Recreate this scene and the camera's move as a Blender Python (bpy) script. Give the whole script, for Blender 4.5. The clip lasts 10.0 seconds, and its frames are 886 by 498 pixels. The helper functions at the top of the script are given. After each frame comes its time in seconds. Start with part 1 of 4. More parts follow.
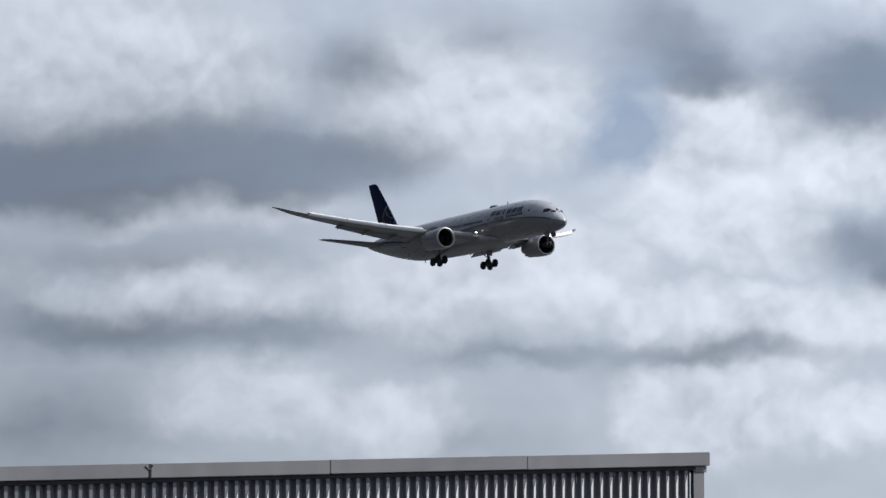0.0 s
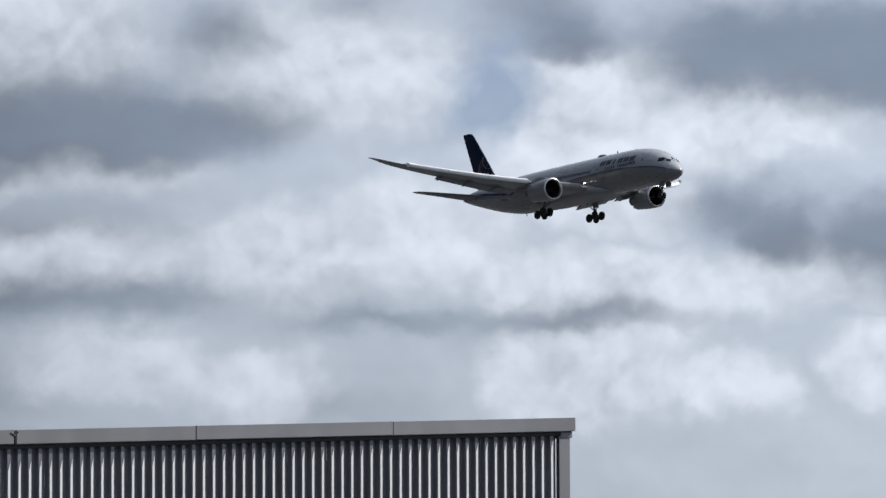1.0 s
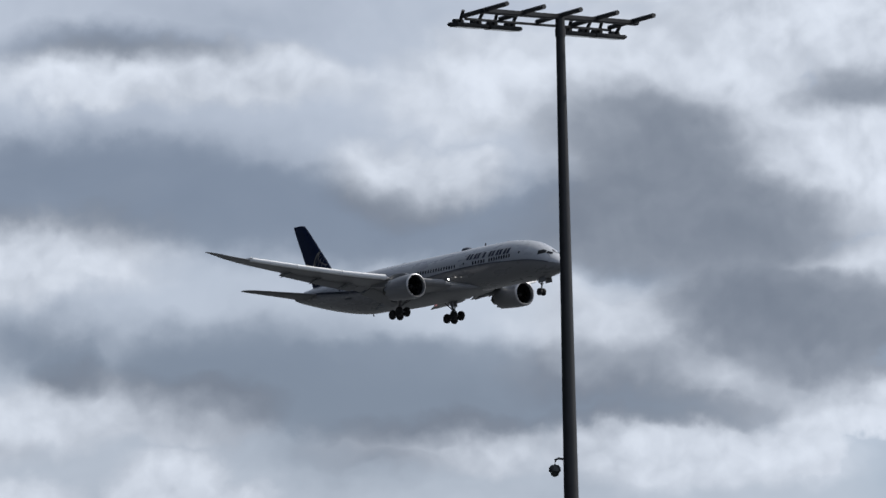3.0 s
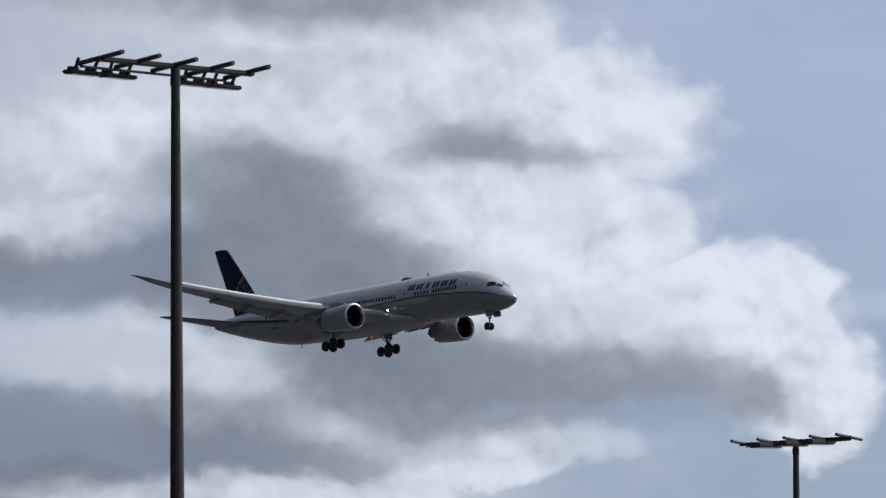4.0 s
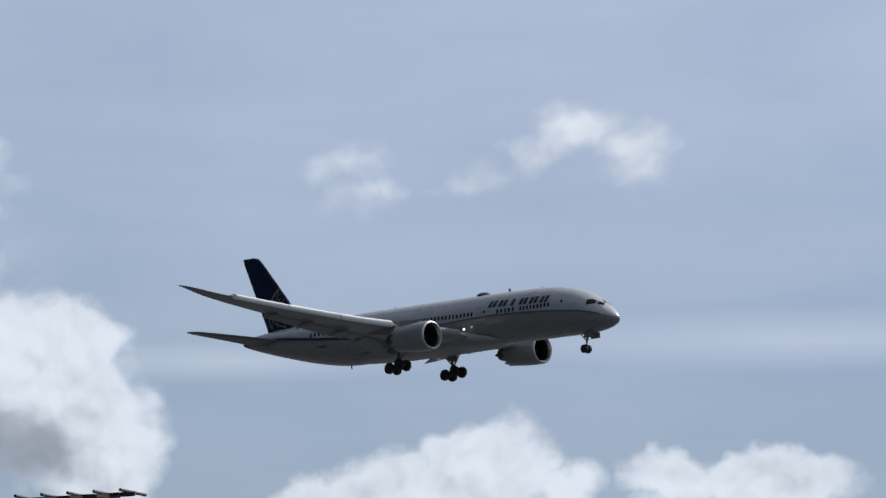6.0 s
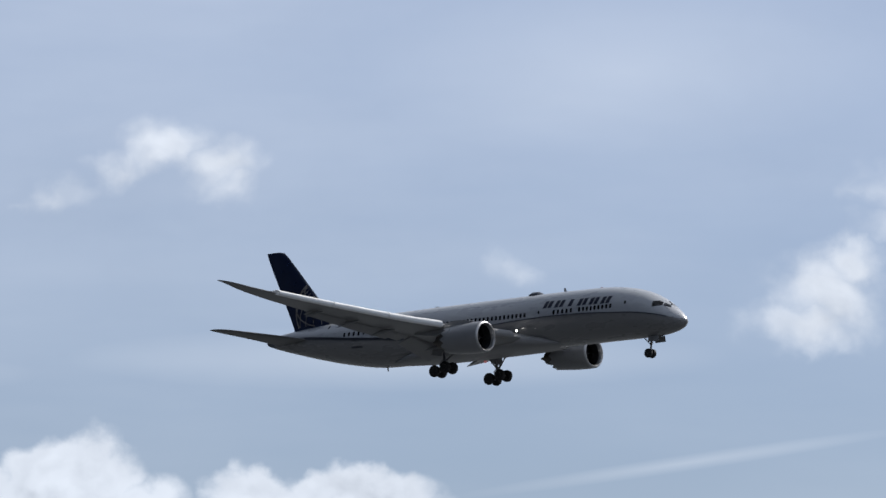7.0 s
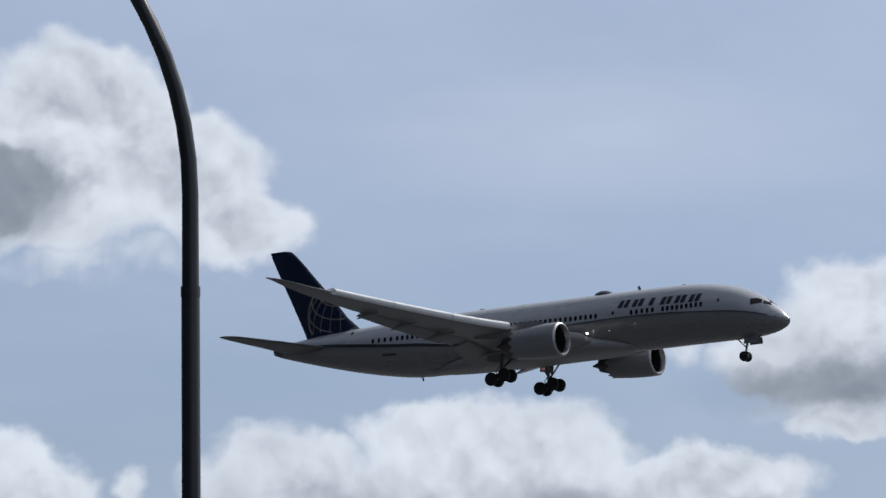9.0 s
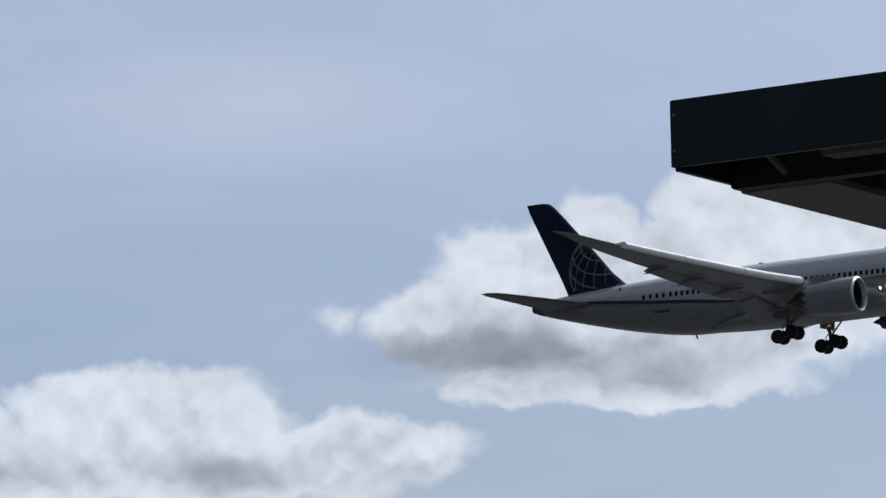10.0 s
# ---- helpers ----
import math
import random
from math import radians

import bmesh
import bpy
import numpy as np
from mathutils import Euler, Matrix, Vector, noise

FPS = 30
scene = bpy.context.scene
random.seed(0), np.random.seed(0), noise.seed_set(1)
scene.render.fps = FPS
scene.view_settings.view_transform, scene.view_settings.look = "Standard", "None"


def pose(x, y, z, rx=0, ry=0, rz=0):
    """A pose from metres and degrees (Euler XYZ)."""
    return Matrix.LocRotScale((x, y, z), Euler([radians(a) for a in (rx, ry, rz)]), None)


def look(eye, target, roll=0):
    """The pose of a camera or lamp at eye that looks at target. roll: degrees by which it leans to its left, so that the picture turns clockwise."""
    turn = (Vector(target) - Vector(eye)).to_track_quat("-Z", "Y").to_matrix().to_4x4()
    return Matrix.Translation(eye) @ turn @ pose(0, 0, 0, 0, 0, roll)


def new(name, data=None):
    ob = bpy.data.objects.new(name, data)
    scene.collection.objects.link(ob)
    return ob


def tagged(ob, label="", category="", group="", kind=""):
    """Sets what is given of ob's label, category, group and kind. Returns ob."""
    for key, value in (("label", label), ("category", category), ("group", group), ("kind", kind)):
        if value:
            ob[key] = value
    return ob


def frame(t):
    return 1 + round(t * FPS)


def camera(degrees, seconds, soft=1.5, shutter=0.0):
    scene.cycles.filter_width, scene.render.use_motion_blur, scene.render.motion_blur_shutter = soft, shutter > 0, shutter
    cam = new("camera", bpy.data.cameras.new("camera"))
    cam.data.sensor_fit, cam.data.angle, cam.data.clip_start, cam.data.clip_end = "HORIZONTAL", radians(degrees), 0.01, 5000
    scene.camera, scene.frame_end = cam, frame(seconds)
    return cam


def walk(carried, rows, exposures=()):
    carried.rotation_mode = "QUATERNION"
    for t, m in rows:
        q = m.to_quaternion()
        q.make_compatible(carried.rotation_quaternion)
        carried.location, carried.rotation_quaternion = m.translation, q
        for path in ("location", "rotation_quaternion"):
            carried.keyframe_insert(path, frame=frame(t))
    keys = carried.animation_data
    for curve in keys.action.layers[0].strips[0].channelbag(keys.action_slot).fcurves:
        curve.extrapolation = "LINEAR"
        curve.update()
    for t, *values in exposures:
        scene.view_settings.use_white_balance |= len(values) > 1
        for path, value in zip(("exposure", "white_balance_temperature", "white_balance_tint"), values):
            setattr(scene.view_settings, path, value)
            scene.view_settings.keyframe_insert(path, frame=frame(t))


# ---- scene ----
cam = camera(7.076, 10.0, soft=1.5)
EYE = (0.0, 0.0, 1.6)


def aim(azimuth, elevation, roll):
    """Camera pose at EYE: azimuth clockwise from +Y, elevation and roll in degrees."""
    a, e = radians(azimuth), radians(elevation)
    ahead = Vector((math.sin(a) * math.cos(e), math.cos(a) * math.cos(e), math.sin(e)))
    return look(EYE, Vector(EYE) + ahead * 100, roll)


walk(cam, [
    (0, aim(-58.2877, 6.1322, -0.0296)),
    (0.5, aim(-57.7781, 5.9534, 0.0331)),
    (1, aim(-57.2079, 5.8564, -0.1873)),
    (1.5, aim(-56.3063, 5.9565, -0.5028)),
    (2, aim(-54.9752, 6.1869, -0.4502)),
    (2.5, aim(-53.2381, 6.5370, -0.9275)),
    (3, aim(-51.5013, 6.8631, -0.8897)),
    (3.2, aim(-50.8802, 6.9577, -0.9162)),
    (4.3, aim(-47.4468, 7.3451, -0.4277)),
    (4.5, aim(-46.8596, 7.4092, -0.8930)),
    (5, aim(-45.4885, 7.5273, -0.7174)),
    (5.5, aim(-44.0068, 7.6001, -0.6431)),
    (5.7, aim(-43.4662, 7.6195, -0.6156)),
    (7, aim(-39.2595, 7.7642, -0.1931)),
    (7.5, aim(-37.4130, 7.8351, -0.0761)),
    (8, aim(-35.3523, 7.8992, -0.1118)),
    (8.5, aim(-33.1073, 7.9259, -0.4410)),
    (9, aim(-31.0964, 7.8742, -0.4762)),
    (9.5, aim(-29.6738, 7.7347, -0.4382)),
    (10, aim(-28.3049, 7.5826, -1.2339)),
], exposures=[(0.0, 0.2), (2.0, 0.2), (3.2, 0.04), (5.5, 0.0), (7.5, 0.13), (8.5, 0.03), (9.0, -0.02), (10.0, 0.0)])

# ---- sun, sky and clouds ----
SUN_AZIMUTH, SUN_ELEVATION = 22.0, 43.0
# axis of the sky's bright half, set apart from the sun
BRIGHT_AZIMUTH, BRIGHT_ELEVATION = 35.0, 45.0
sun_data = bpy.data.lights.new("sun", "SUN")
sun_data.energy, sun_data.angle, sun_data.color = 5.0, radians(0.6), (1.0, 0.95, 0.88)
sun = new("sun", sun_data)
sun.matrix_world = look((200 * math.sin(radians(SUN_AZIMUTH)), 200 * math.cos(radians(SUN_AZIMUTH)), 200 * math.tan(radians(SUN_ELEVATION))), (0, 0, 0))

world = bpy.data.worlds.new("cloudy_sky")
scene.world = world
world.use_nodes = True
wt = world.node_tree
wt.nodes.clear()


def wnode(kind, *feeds):
    """A node of the sky, its inputs fed in order by sockets or values (None leaves one alone)."""
    nd = wt.nodes.new(kind)
    for slot, feed in zip(nd.inputs, feeds):
        if feed is None:
            continue
        if isinstance(feed, bpy.types.NodeSocket):
            wt.links.new(feed, slot)
        else:
            slot.default_value = feed
    return nd


def wmath(op, *feeds, clamp=False):
    nd = wnode("ShaderNodeMath", *feeds)
    nd.operation, nd.use_clamp = op, clamp
    return nd.outputs[0]


def wvec(op, *feeds):
    nd = wnode("ShaderNodeVectorMath", *feeds)
    nd.operation = op
    return nd.outputs["Value"] if op in ("LENGTH", "DOT_PRODUCT") else nd.outputs["Vector"]


def wnoise(vector, scale, detail, rough, wide=1.0):
    if wide != 1.0:
        vector = wvec("MULTIPLY", vector, (1.0 / wide, 1.0, 1.0))
    return wnode("ShaderNodeTexNoise", vector, None, scale, detail, rough)


def wramp(value, low, high, smooth=True):
    nd = wnode("ShaderNodeMapRange")
    nd.interpolation_type = "SMOOTHSTEP" if smooth else "LINEAR"
    wt.links.new(value, nd.inputs["Value"])
    nd.inputs["From Min"].default_value, nd.inputs["From Max"].default_value = low, high
    return nd.outputs["Result"]


def wmix(amount, a, b):
    nd = wnode("ShaderNodeMix")
    nd.data_type = "RGBA"
    for slot, feed in ((nd.inputs["Factor"], amount), (nd.inputs[6], a), (nd.inputs[7], b)):
        if isinstance(feed, bpy.types.NodeSocket):
            wt.links.new(feed, slot)
        else:
            slot.default_value = feed
    return nd.outputs[2]


toward = wnode("ShaderNodeTexCoord").outputs["Generated"]
axes = wnode("ShaderNodeSeparateXYZ", toward).outputs
azimuth = wmath("MULTIPLY", wmath("ARCTAN2", axes[0], axes[1]), 57.2958)
elevation = wmath("MULTIPLY", wmath("ARCSINE", axes[2]), 57.2958)
plain = wnode("ShaderNodeCombineXYZ", azimuth, elevation, 0.0).outputs[0]

# billows: the sky's degrees, pushed about by noise at two sizes
big = wnoise(plain, 0.75, 4, 0.55, 1.4).outputs["Color"]
fine = wnoise(plain, 2.8, 5, 0.55).outputs["Color"]
shift = wvec("ADD", wvec("MULTIPLY", wvec("SUBTRACT", big, (0.5, 0.5, 0.5)), (1.3, 0.9, 0)), wvec("MULTIPLY", wvec("SUBTRACT", fine, (0.5, 0.5, 0.5)), (0.34, 0.34, 0)))
billow = wvec("ADD", plain, shift)
soft = wvec("ADD", plain, wvec("ADD", wvec("MULTIPLY", wvec("SUBTRACT", big, (0.5, 0.5, 0.5)), (1.0, 0.7, 0)), wvec("MULTIPLY", wvec("SUBTRACT", fine, (0.5, 0.5, 0.5)), (0.30, 0.24, 0))))
fields = {"white": None, "grey": None, "gap": None, "haze": None}


def blob(field, vector, az, el, wide, high, amount, turn=0.0):
    put = wnode("ShaderNodeMapping", vector)
    put.vector_type = "TEXTURE"
    put.inputs["Location"].default_value = (az, el, 0)
    put.inputs["Rotation"].default_value = (0, 0, radians(turn))
    put.inputs["Scale"].default_value = (wide, high, 1)
    ball = wnode("ShaderNodeTexGradient", put.outputs[0])
    ball.gradient_type = "SPHERICAL"
    value = ball.outputs["Fac"]
    if amount != 1.0:
        value = wmath("MULTIPLY", value, amount)
    last = fields[field]
    if last is None:
        fields[field] = value
    else:
        fields[field] = wmath("MAXIMUM", last, value) if field == "white" else wmath("ADD", last, value)


def white(az, el, wide, high, amount=1.0):
    blob("white", billow, az, el, wide * 1.5, high * 1.5, amount)


def grey(az, el, wide, high, amount):
    blob("grey", soft, az, el, wide * 1.5, high * 1.5, amount)


def gap(az, el, wide, high, amount):
    blob("gap", billow, az, el, wide * 1.4, high * 1.4, amount)


def haze(az, el, wide, high, amount, turn):
    blob("haze", plain, az, el, wide, high, amount, turn)


white(-61.17, 7.62, 1.49, 0.59)
white(-58.08, 7.27, 1.08, 0.54)
white(-60.35, 6.45, 1.17, 0.18)
white(-58.71, 4.80, 0.63, 0.27)
white(-55.36, 5.45, 0.68, 0.32)
white(-56.76, 5.59, 0.32, 0.20)
white(-60.48, 5.77, 1.17, 0.27)
white(-58.31, 5.78, 0.90, 0.36)
white(-56.17, 6.76, 0.72, 0.54)
white(-55.26, 6.80, 0.63, 0.32)
white(-59.80, 4.87, 0.72, 0.27)
white(-56.49, 4.87, 0.41, 0.32)
white(-55.72, 4.96, 0.72, 0.36)
white(-57.31, 5.95, 0.72, 0.41)
white(-53.55, 5.55, 0.63, 0.27)
white(-56.00, 5.52, 0.68, 0.27)
white(-56.64, 4.85, 0.27, 0.23)
white(-56.00, 4.75, 0.54, 0.32)
white(-54.69, 4.83, 0.45, 0.23)
white(-54.45, 5.64, 0.63, 0.32)
white(-56.16, 7.08, 0.72, 0.50)
white(-54.89, 6.84, 0.99, 0.32)
white(-51.65, 7.53, 0.50, 0.27)
white(-50.09, 5.94, 0.72, 0.32)
white(-55.32, 5.44, 0.68, 0.36)
white(-53.64, 4.97, 0.36, 0.27)
white(-53.19, 4.73, 0.41, 0.23)
white(-56.54, 4.87, 0.36, 0.32)
white(-53.59, 8.26, 1.36, 0.23)
white(-51.46, 5.25, 0.90, 0.23)
white(-50.11, 5.22, 0.63, 0.27)
white(-55.99, 6.22, 0.68, 0.32)
white(-51.08, 8.22, 0.90, 0.36)
white(-51.74, 7.50, 0.50, 0.32)
white(-49.94, 6.12, 0.81, 0.41)
white(-49.41, 5.25, 1.13, 0.27)
white(-48.23, 7.75, 0.63, 0.50)
white(-49.12, 8.54, 0.72, 0.41)
white(-48.50, 8.84, 1.17, 0.54)
white(-47.45, 8.32, 1.15, 0.55)
white(-48.47, 7.53, 1.63, 0.63)
white(-47.24, 7.28, 0.81, 0.54)
white(-49.70, 7.99, 1.17, 0.72)
white(-46.12, 6.68, 0.77, 0.59)
white(-45.72, 6.31, 0.70, 0.62)
white(-45.70, 6.94, 0.45, 0.32)
white(-47.71, 6.43, 1.72, 0.59)
white(-49.08, 6.18, 1.36, 0.54)
white(-49.89, 6.01, 0.81, 0.36)
white(-47.95, 5.58, 0.99, 0.27)
white(-49.52, 6.91, 1.17, 0.63)
white(-49.68, 9.25, 1.45, 0.41)
white(-45.50, 5.90, 0.42, 0.32)
white(-42.22, 5.79, 0.50, 0.33)
white(-42.95, 5.64, 0.45, 0.25, 0.80)
white(-43.85, 5.52, 0.50, 0.18, 0.60)
white(-43.47, 8.41, 0.43, 0.29, 0.28)
white(-42.72, 8.13, 0.41, 0.16, 0.26)
white(-43.13, 8.20, 0.32, 0.23, 0.30)
white(-43.24, 8.14, 0.41, 0.25, 0.30)
white(-42.60, 8.20, 0.45, 0.18, 0.24)
white(-41.59, 8.63, 0.43, 0.36, 0.42)
white(-41.19, 8.42, 0.50, 0.29, 0.42)
white(-41.96, 8.44, 0.41, 0.20, 0.26)
white(-41.01, 8.28, 0.36, 0.23, 0.34)
white(-42.18, 5.85, 0.50, 0.33)
white(-42.87, 5.74, 0.45, 0.25, 0.80)
white(-43.50, 5.61, 0.54, 0.20, 0.60)
white(-41.59, 5.74, 0.34, 0.20, 0.50)
white(-40.05, 5.73, 0.62, 0.26)
white(-40.78, 5.71, 0.34, 0.22, 0.80)
white(-38.59, 7.63, 0.32, 0.23, 0.22)
white(-34.12, 9.18, 0.68, 0.45)
white(-34.53, 9.05, 0.41, 0.43)
white(-33.76, 8.95, 0.50, 0.54)
white(-33.12, 8.38, 0.59, 0.50)
white(-32.80, 8.09, 0.48, 0.29, 0.90)
white(-34.08, 8.43, 0.82, 0.63)
white(-34.67, 8.44, 0.50, 0.54)
white(-35.54, 8.27, 0.46, 0.36, 0.32)
white(-35.18, 8.44, 0.36, 0.36, 0.38)
white(-35.32, 7.88, 0.77, 0.20, 0.30)
white(-34.13, 7.73, 1.37, 0.20, 0.34)
white(-36.09, 7.37, 0.59, 0.43, 0.45)
white(-36.41, 7.14, 0.68, 0.27, 0.38)
white(-35.86, 7.59, 0.36, 0.27, 0.45)
white(-35.59, 7.11, 0.27, 0.20, 0.30)
white(-34.65, 6.00, 0.73, 0.34)
white(-34.97, 5.89, 0.50, 0.23)
white(-33.47, 6.01, 0.18, 0.18, 0.50)
white(-32.33, 6.00, 0.59, 0.38)
white(-31.69, 5.91, 0.91, 0.36, 0.80)
white(-31.09, 6.22, 0.64, 0.41, 0.75)
white(-30.18, 6.21, 0.68, 0.43)
white(-29.86, 5.99, 0.91, 0.32)
white(-30.64, 5.97, 0.68, 0.32)
white(-31.04, 6.39, 0.77, 0.29)
white(-30.10, 6.16, 0.50, 0.32)
white(-30.59, 6.02, 1.13, 0.32)
white(-28.91, 6.05, 0.68, 0.25)
white(-27.89, 7.30, 0.41, 0.36)
white(-27.57, 7.38, 0.36, 0.32)
white(-28.12, 6.94, 0.72, 0.27)
white(-27.86, 6.49, 0.41, 0.18)
white(-27.87, 7.35, 0.50, 0.34)
white(-27.14, 7.56, 0.36, 0.36)
white(-27.51, 7.21, 0.81, 0.41)
white(-28.11, 7.04, 0.59, 0.32)
white(-26.22, 7.67, 0.36, 0.38)
white(-25.86, 7.53, 0.50, 0.36)
white(-25.23, 7.56, 0.68, 0.41)
white(-26.65, 7.19, 1.45, 0.41)
white(-26.20, 6.81, 1.49, 0.36)
white(-27.34, 6.75, 1.13, 0.27)
white(-26.67, 6.42, 1.13, 0.16)
white(-30.85, 6.36, 0.70, 0.32)
white(-30.05, 6.15, 0.50, 0.34)
white(-28.99, 5.97, 0.72, 0.32)
white(-29.15, 7.06, 0.41, 0.16, 0.30)
white(-24.97, 7.14, 0.68, 0.45)
grey(-60.49, 6.86, 1.94, 0.43, 1.10)
grey(-61.49, 6.63, 1.17, 0.27, 0.80)
grey(-59.40, 6.77, 0.90, 0.25, 0.60)
grey(-58.90, 7.60, 0.50, 0.29, 0.70)
grey(-60.71, 5.46, 1.17, 0.23, 0.80)
grey(-59.03, 5.46, 0.90, 0.18, 0.35)
grey(-61.30, 4.69, 1.08, 0.32, 0.55)
grey(-54.95, 7.74, 0.60, 0.24, 0.35)
grey(-54.90, 6.21, 0.45, 0.22, 0.25)
grey(-57.85, 5.28, 0.54, 0.09, 0.30)
grey(-56.18, 5.23, 0.90, 0.14, 0.22)
grey(-60.49, 6.00, 1.17, 0.16, 0.50)
grey(-57.85, 7.85, 0.45, 0.27, 0.45)
grey(-56.26, 7.75, 0.42, 0.26, 0.30)
grey(-57.99, 4.65, 0.54, 0.27, 0.40)
grey(-53.98, 7.49, 1.58, 0.32, 0.25)
grey(-54.66, 7.77, 0.90, 0.27, 0.15)
grey(-56.21, 7.60, 0.27, 0.16, 0.20)
grey(-55.59, 5.29, 0.77, 0.11, 0.20)
grey(-57.77, 5.30, 0.77, 0.11, 0.20)
grey(-54.66, 7.54, 1.00, 0.34, 0.42)
grey(-53.61, 7.23, 1.63, 0.38, 0.85)
grey(-52.02, 7.11, 1.49, 0.32, 0.90)
grey(-50.43, 6.99, 1.17, 0.27, 0.80)
grey(-52.72, 5.81, 1.54, 0.50, 1.00)
grey(-51.59, 5.74, 1.17, 0.36, 0.90)
grey(-53.40, 6.00, 0.75, 0.34, 0.62)
grey(-54.80, 6.17, 0.45, 0.20, 0.45)
grey(-54.49, 5.93, 0.23, 0.18, 0.70)
grey(-56.55, 8.07, 0.60, 0.50, 0.50)
grey(-56.15, 7.62, 0.41, 0.18, 0.30)
grey(-54.18, 8.48, 0.90, 0.16, 0.90)
grey(-55.91, 5.27, 1.22, 0.14, 0.42)
grey(-52.15, 5.12, 0.68, 0.18, 0.50)
grey(-50.14, 5.58, 0.99, 0.11, 0.60)
grey(-55.20, 7.22, 0.27, 0.18, 0.40)
grey(-51.45, 5.74, 1.45, 0.36, 0.50)
grey(-50.53, 6.31, 0.45, 0.27, 0.25)
grey(-49.59, 7.60, 0.80, 0.48, 0.32)
grey(-48.35, 6.22, 0.86, 0.36, 0.60)
grey(-48.08, 8.16, 0.54, 0.36, 0.30)
grey(-49.86, 5.57, 1.17, 0.18, 0.60)
grey(-48.79, 7.09, 1.13, 0.23, 0.40)
grey(-49.84, 7.31, 1.00, 0.55, 0.85)
grey(-49.30, 6.86, 1.04, 0.41, 1.00)
grey(-49.36, 9.30, 1.90, 0.27, 1.10)
grey(-48.05, 8.06, 0.63, 0.20, 0.80)
grey(-47.23, 8.01, 0.72, 0.11, 0.45)
grey(-48.26, 6.12, 1.49, 0.41, 1.10)
grey(-46.81, 6.06, 0.90, 0.29, 0.90)
grey(-46.13, 5.96, 0.36, 0.27, 0.60)
grey(-50.17, 5.83, 0.63, 0.23, 0.80)
grey(-50.06, 7.95, 0.81, 0.27, 0.80)
grey(-48.85, 6.36, 0.81, 0.27, 0.80)
grey(-45.90, 6.13, 0.27, 0.27, 0.40)
grey(-47.08, 6.32, 0.68, 0.43, 0.60)
grey(-47.31, 6.01, 0.68, 0.27, 0.50)
grey(-34.88, 8.40, 0.30, 0.30, 2.40)
grey(-34.62, 8.46, 0.26, 0.26, 1.20)
grey(-34.50, 8.20, 0.36, 0.26, 1.00)
grey(-34.96, 8.20, 0.32, 0.25, 1.40)
grey(-34.36, 9.08, 0.27, 0.14, 0.30)
grey(-34.69, 5.96, 0.59, 0.18, 0.30)
grey(-36.19, 7.18, 0.54, 0.14, 0.30)
grey(-28.21, 6.76, 0.86, 0.20, 0.45)
grey(-27.95, 6.92, 0.55, 0.22, 0.40)
grey(-28.76, 6.72, 0.54, 0.16, 0.60)
grey(-30.13, 5.93, 0.90, 0.18, 0.40)
grey(-31.95, 5.94, 0.90, 0.16, 0.35)
grey(-27.80, 6.72, 1.13, 0.15, 0.35)
grey(-26.66, 6.53, 0.90, 0.14, 0.60)
grey(-27.34, 6.82, 0.70, 0.16, 0.35)
grey(-25.98, 6.72, 0.90, 0.18, 0.30)
grey(-30.08, 5.91, 0.54, 0.23, 0.40)
grey(-28.73, 5.70, 0.90, 0.18, 0.30)
gap(-56.87, 7.13, 0.29, 0.50, 0.75)
gap(-56.76, 7.58, 0.27, 0.27, 0.50)
gap(-61.21, 5.81, 0.41, 0.18, 0.35)
gap(-56.85, 7.06, 0.27, 0.27, 0.50)
gap(-56.70, 7.13, 0.23, 0.27, 0.50)
gap(-46.72, 5.60, 0.68, 0.27, 1.00)
gap(-50.16, 6.64, 0.45, 0.14, 0.40)
haze(-39.62, 6.89, 2.71, 0.27, 0.35, 0)
haze(-44.30, 6.76, 1.81, 0.18, 0.3, 0)
haze(-37.34, 6.04, 1.90, 0.07, 0.3, 8)
haze(-37.79, 9.17, 2.26, 0.68, 0.2, 0)
haze(-29.65, 8.72, 2.26, 0.63, 0.2, 0)

# the closed deck, and the scattered cumulus beyond its edge
deck = wramp(wmath("ADD", azimuth, wmath("MULTIPLY", wmath("SUBTRACT", wnode("ShaderNodeSeparateXYZ", big).outputs[0], 0.5), 4.0)), -46.0, -49.5)
mottle = wnoise(soft, 0.7, 4, 0.5, 2.0).outputs["Fac"]
far_cover = wramp(wnoise(soft, 0.16, 5, 0.6, 1.8).outputs["Fac"], 0.40, 0.55)
outside = wmath("MAXIMUM", wramp(elevation, 13.0, 18.0), wmath("MAXIMUM", wramp(azimuth, -20.0, -16.0), wramp(azimuth, -66.0, -70.0)))
round_about = wvec("ADD", plain, wvec("MULTIPLY", shift, (0.45, 0.45, 0.0)))


def heaps(vector):
    """Rounded heaps with creases between them, as cumulus tops have."""
    cells = wnode("ShaderNodeTexVoronoi", vector)
    cells.feature, cells.normalize = "F1", True
    cells.inputs["Scale"].default_value, cells.inputs["Detail"].default_value = 1.5, 2.0
    cells.inputs["Roughness"].default_value, cells.inputs["Lacunarity"].default_value = 0.5, 2.3
    return wmath("ADD", wmath("MULTIPLY", wnoise(vector, 1.7, 4, 0.55).outputs["Fac"], 0.5), wmath("SUBTRACT", 0.6, cells.outputs["Distance"]))


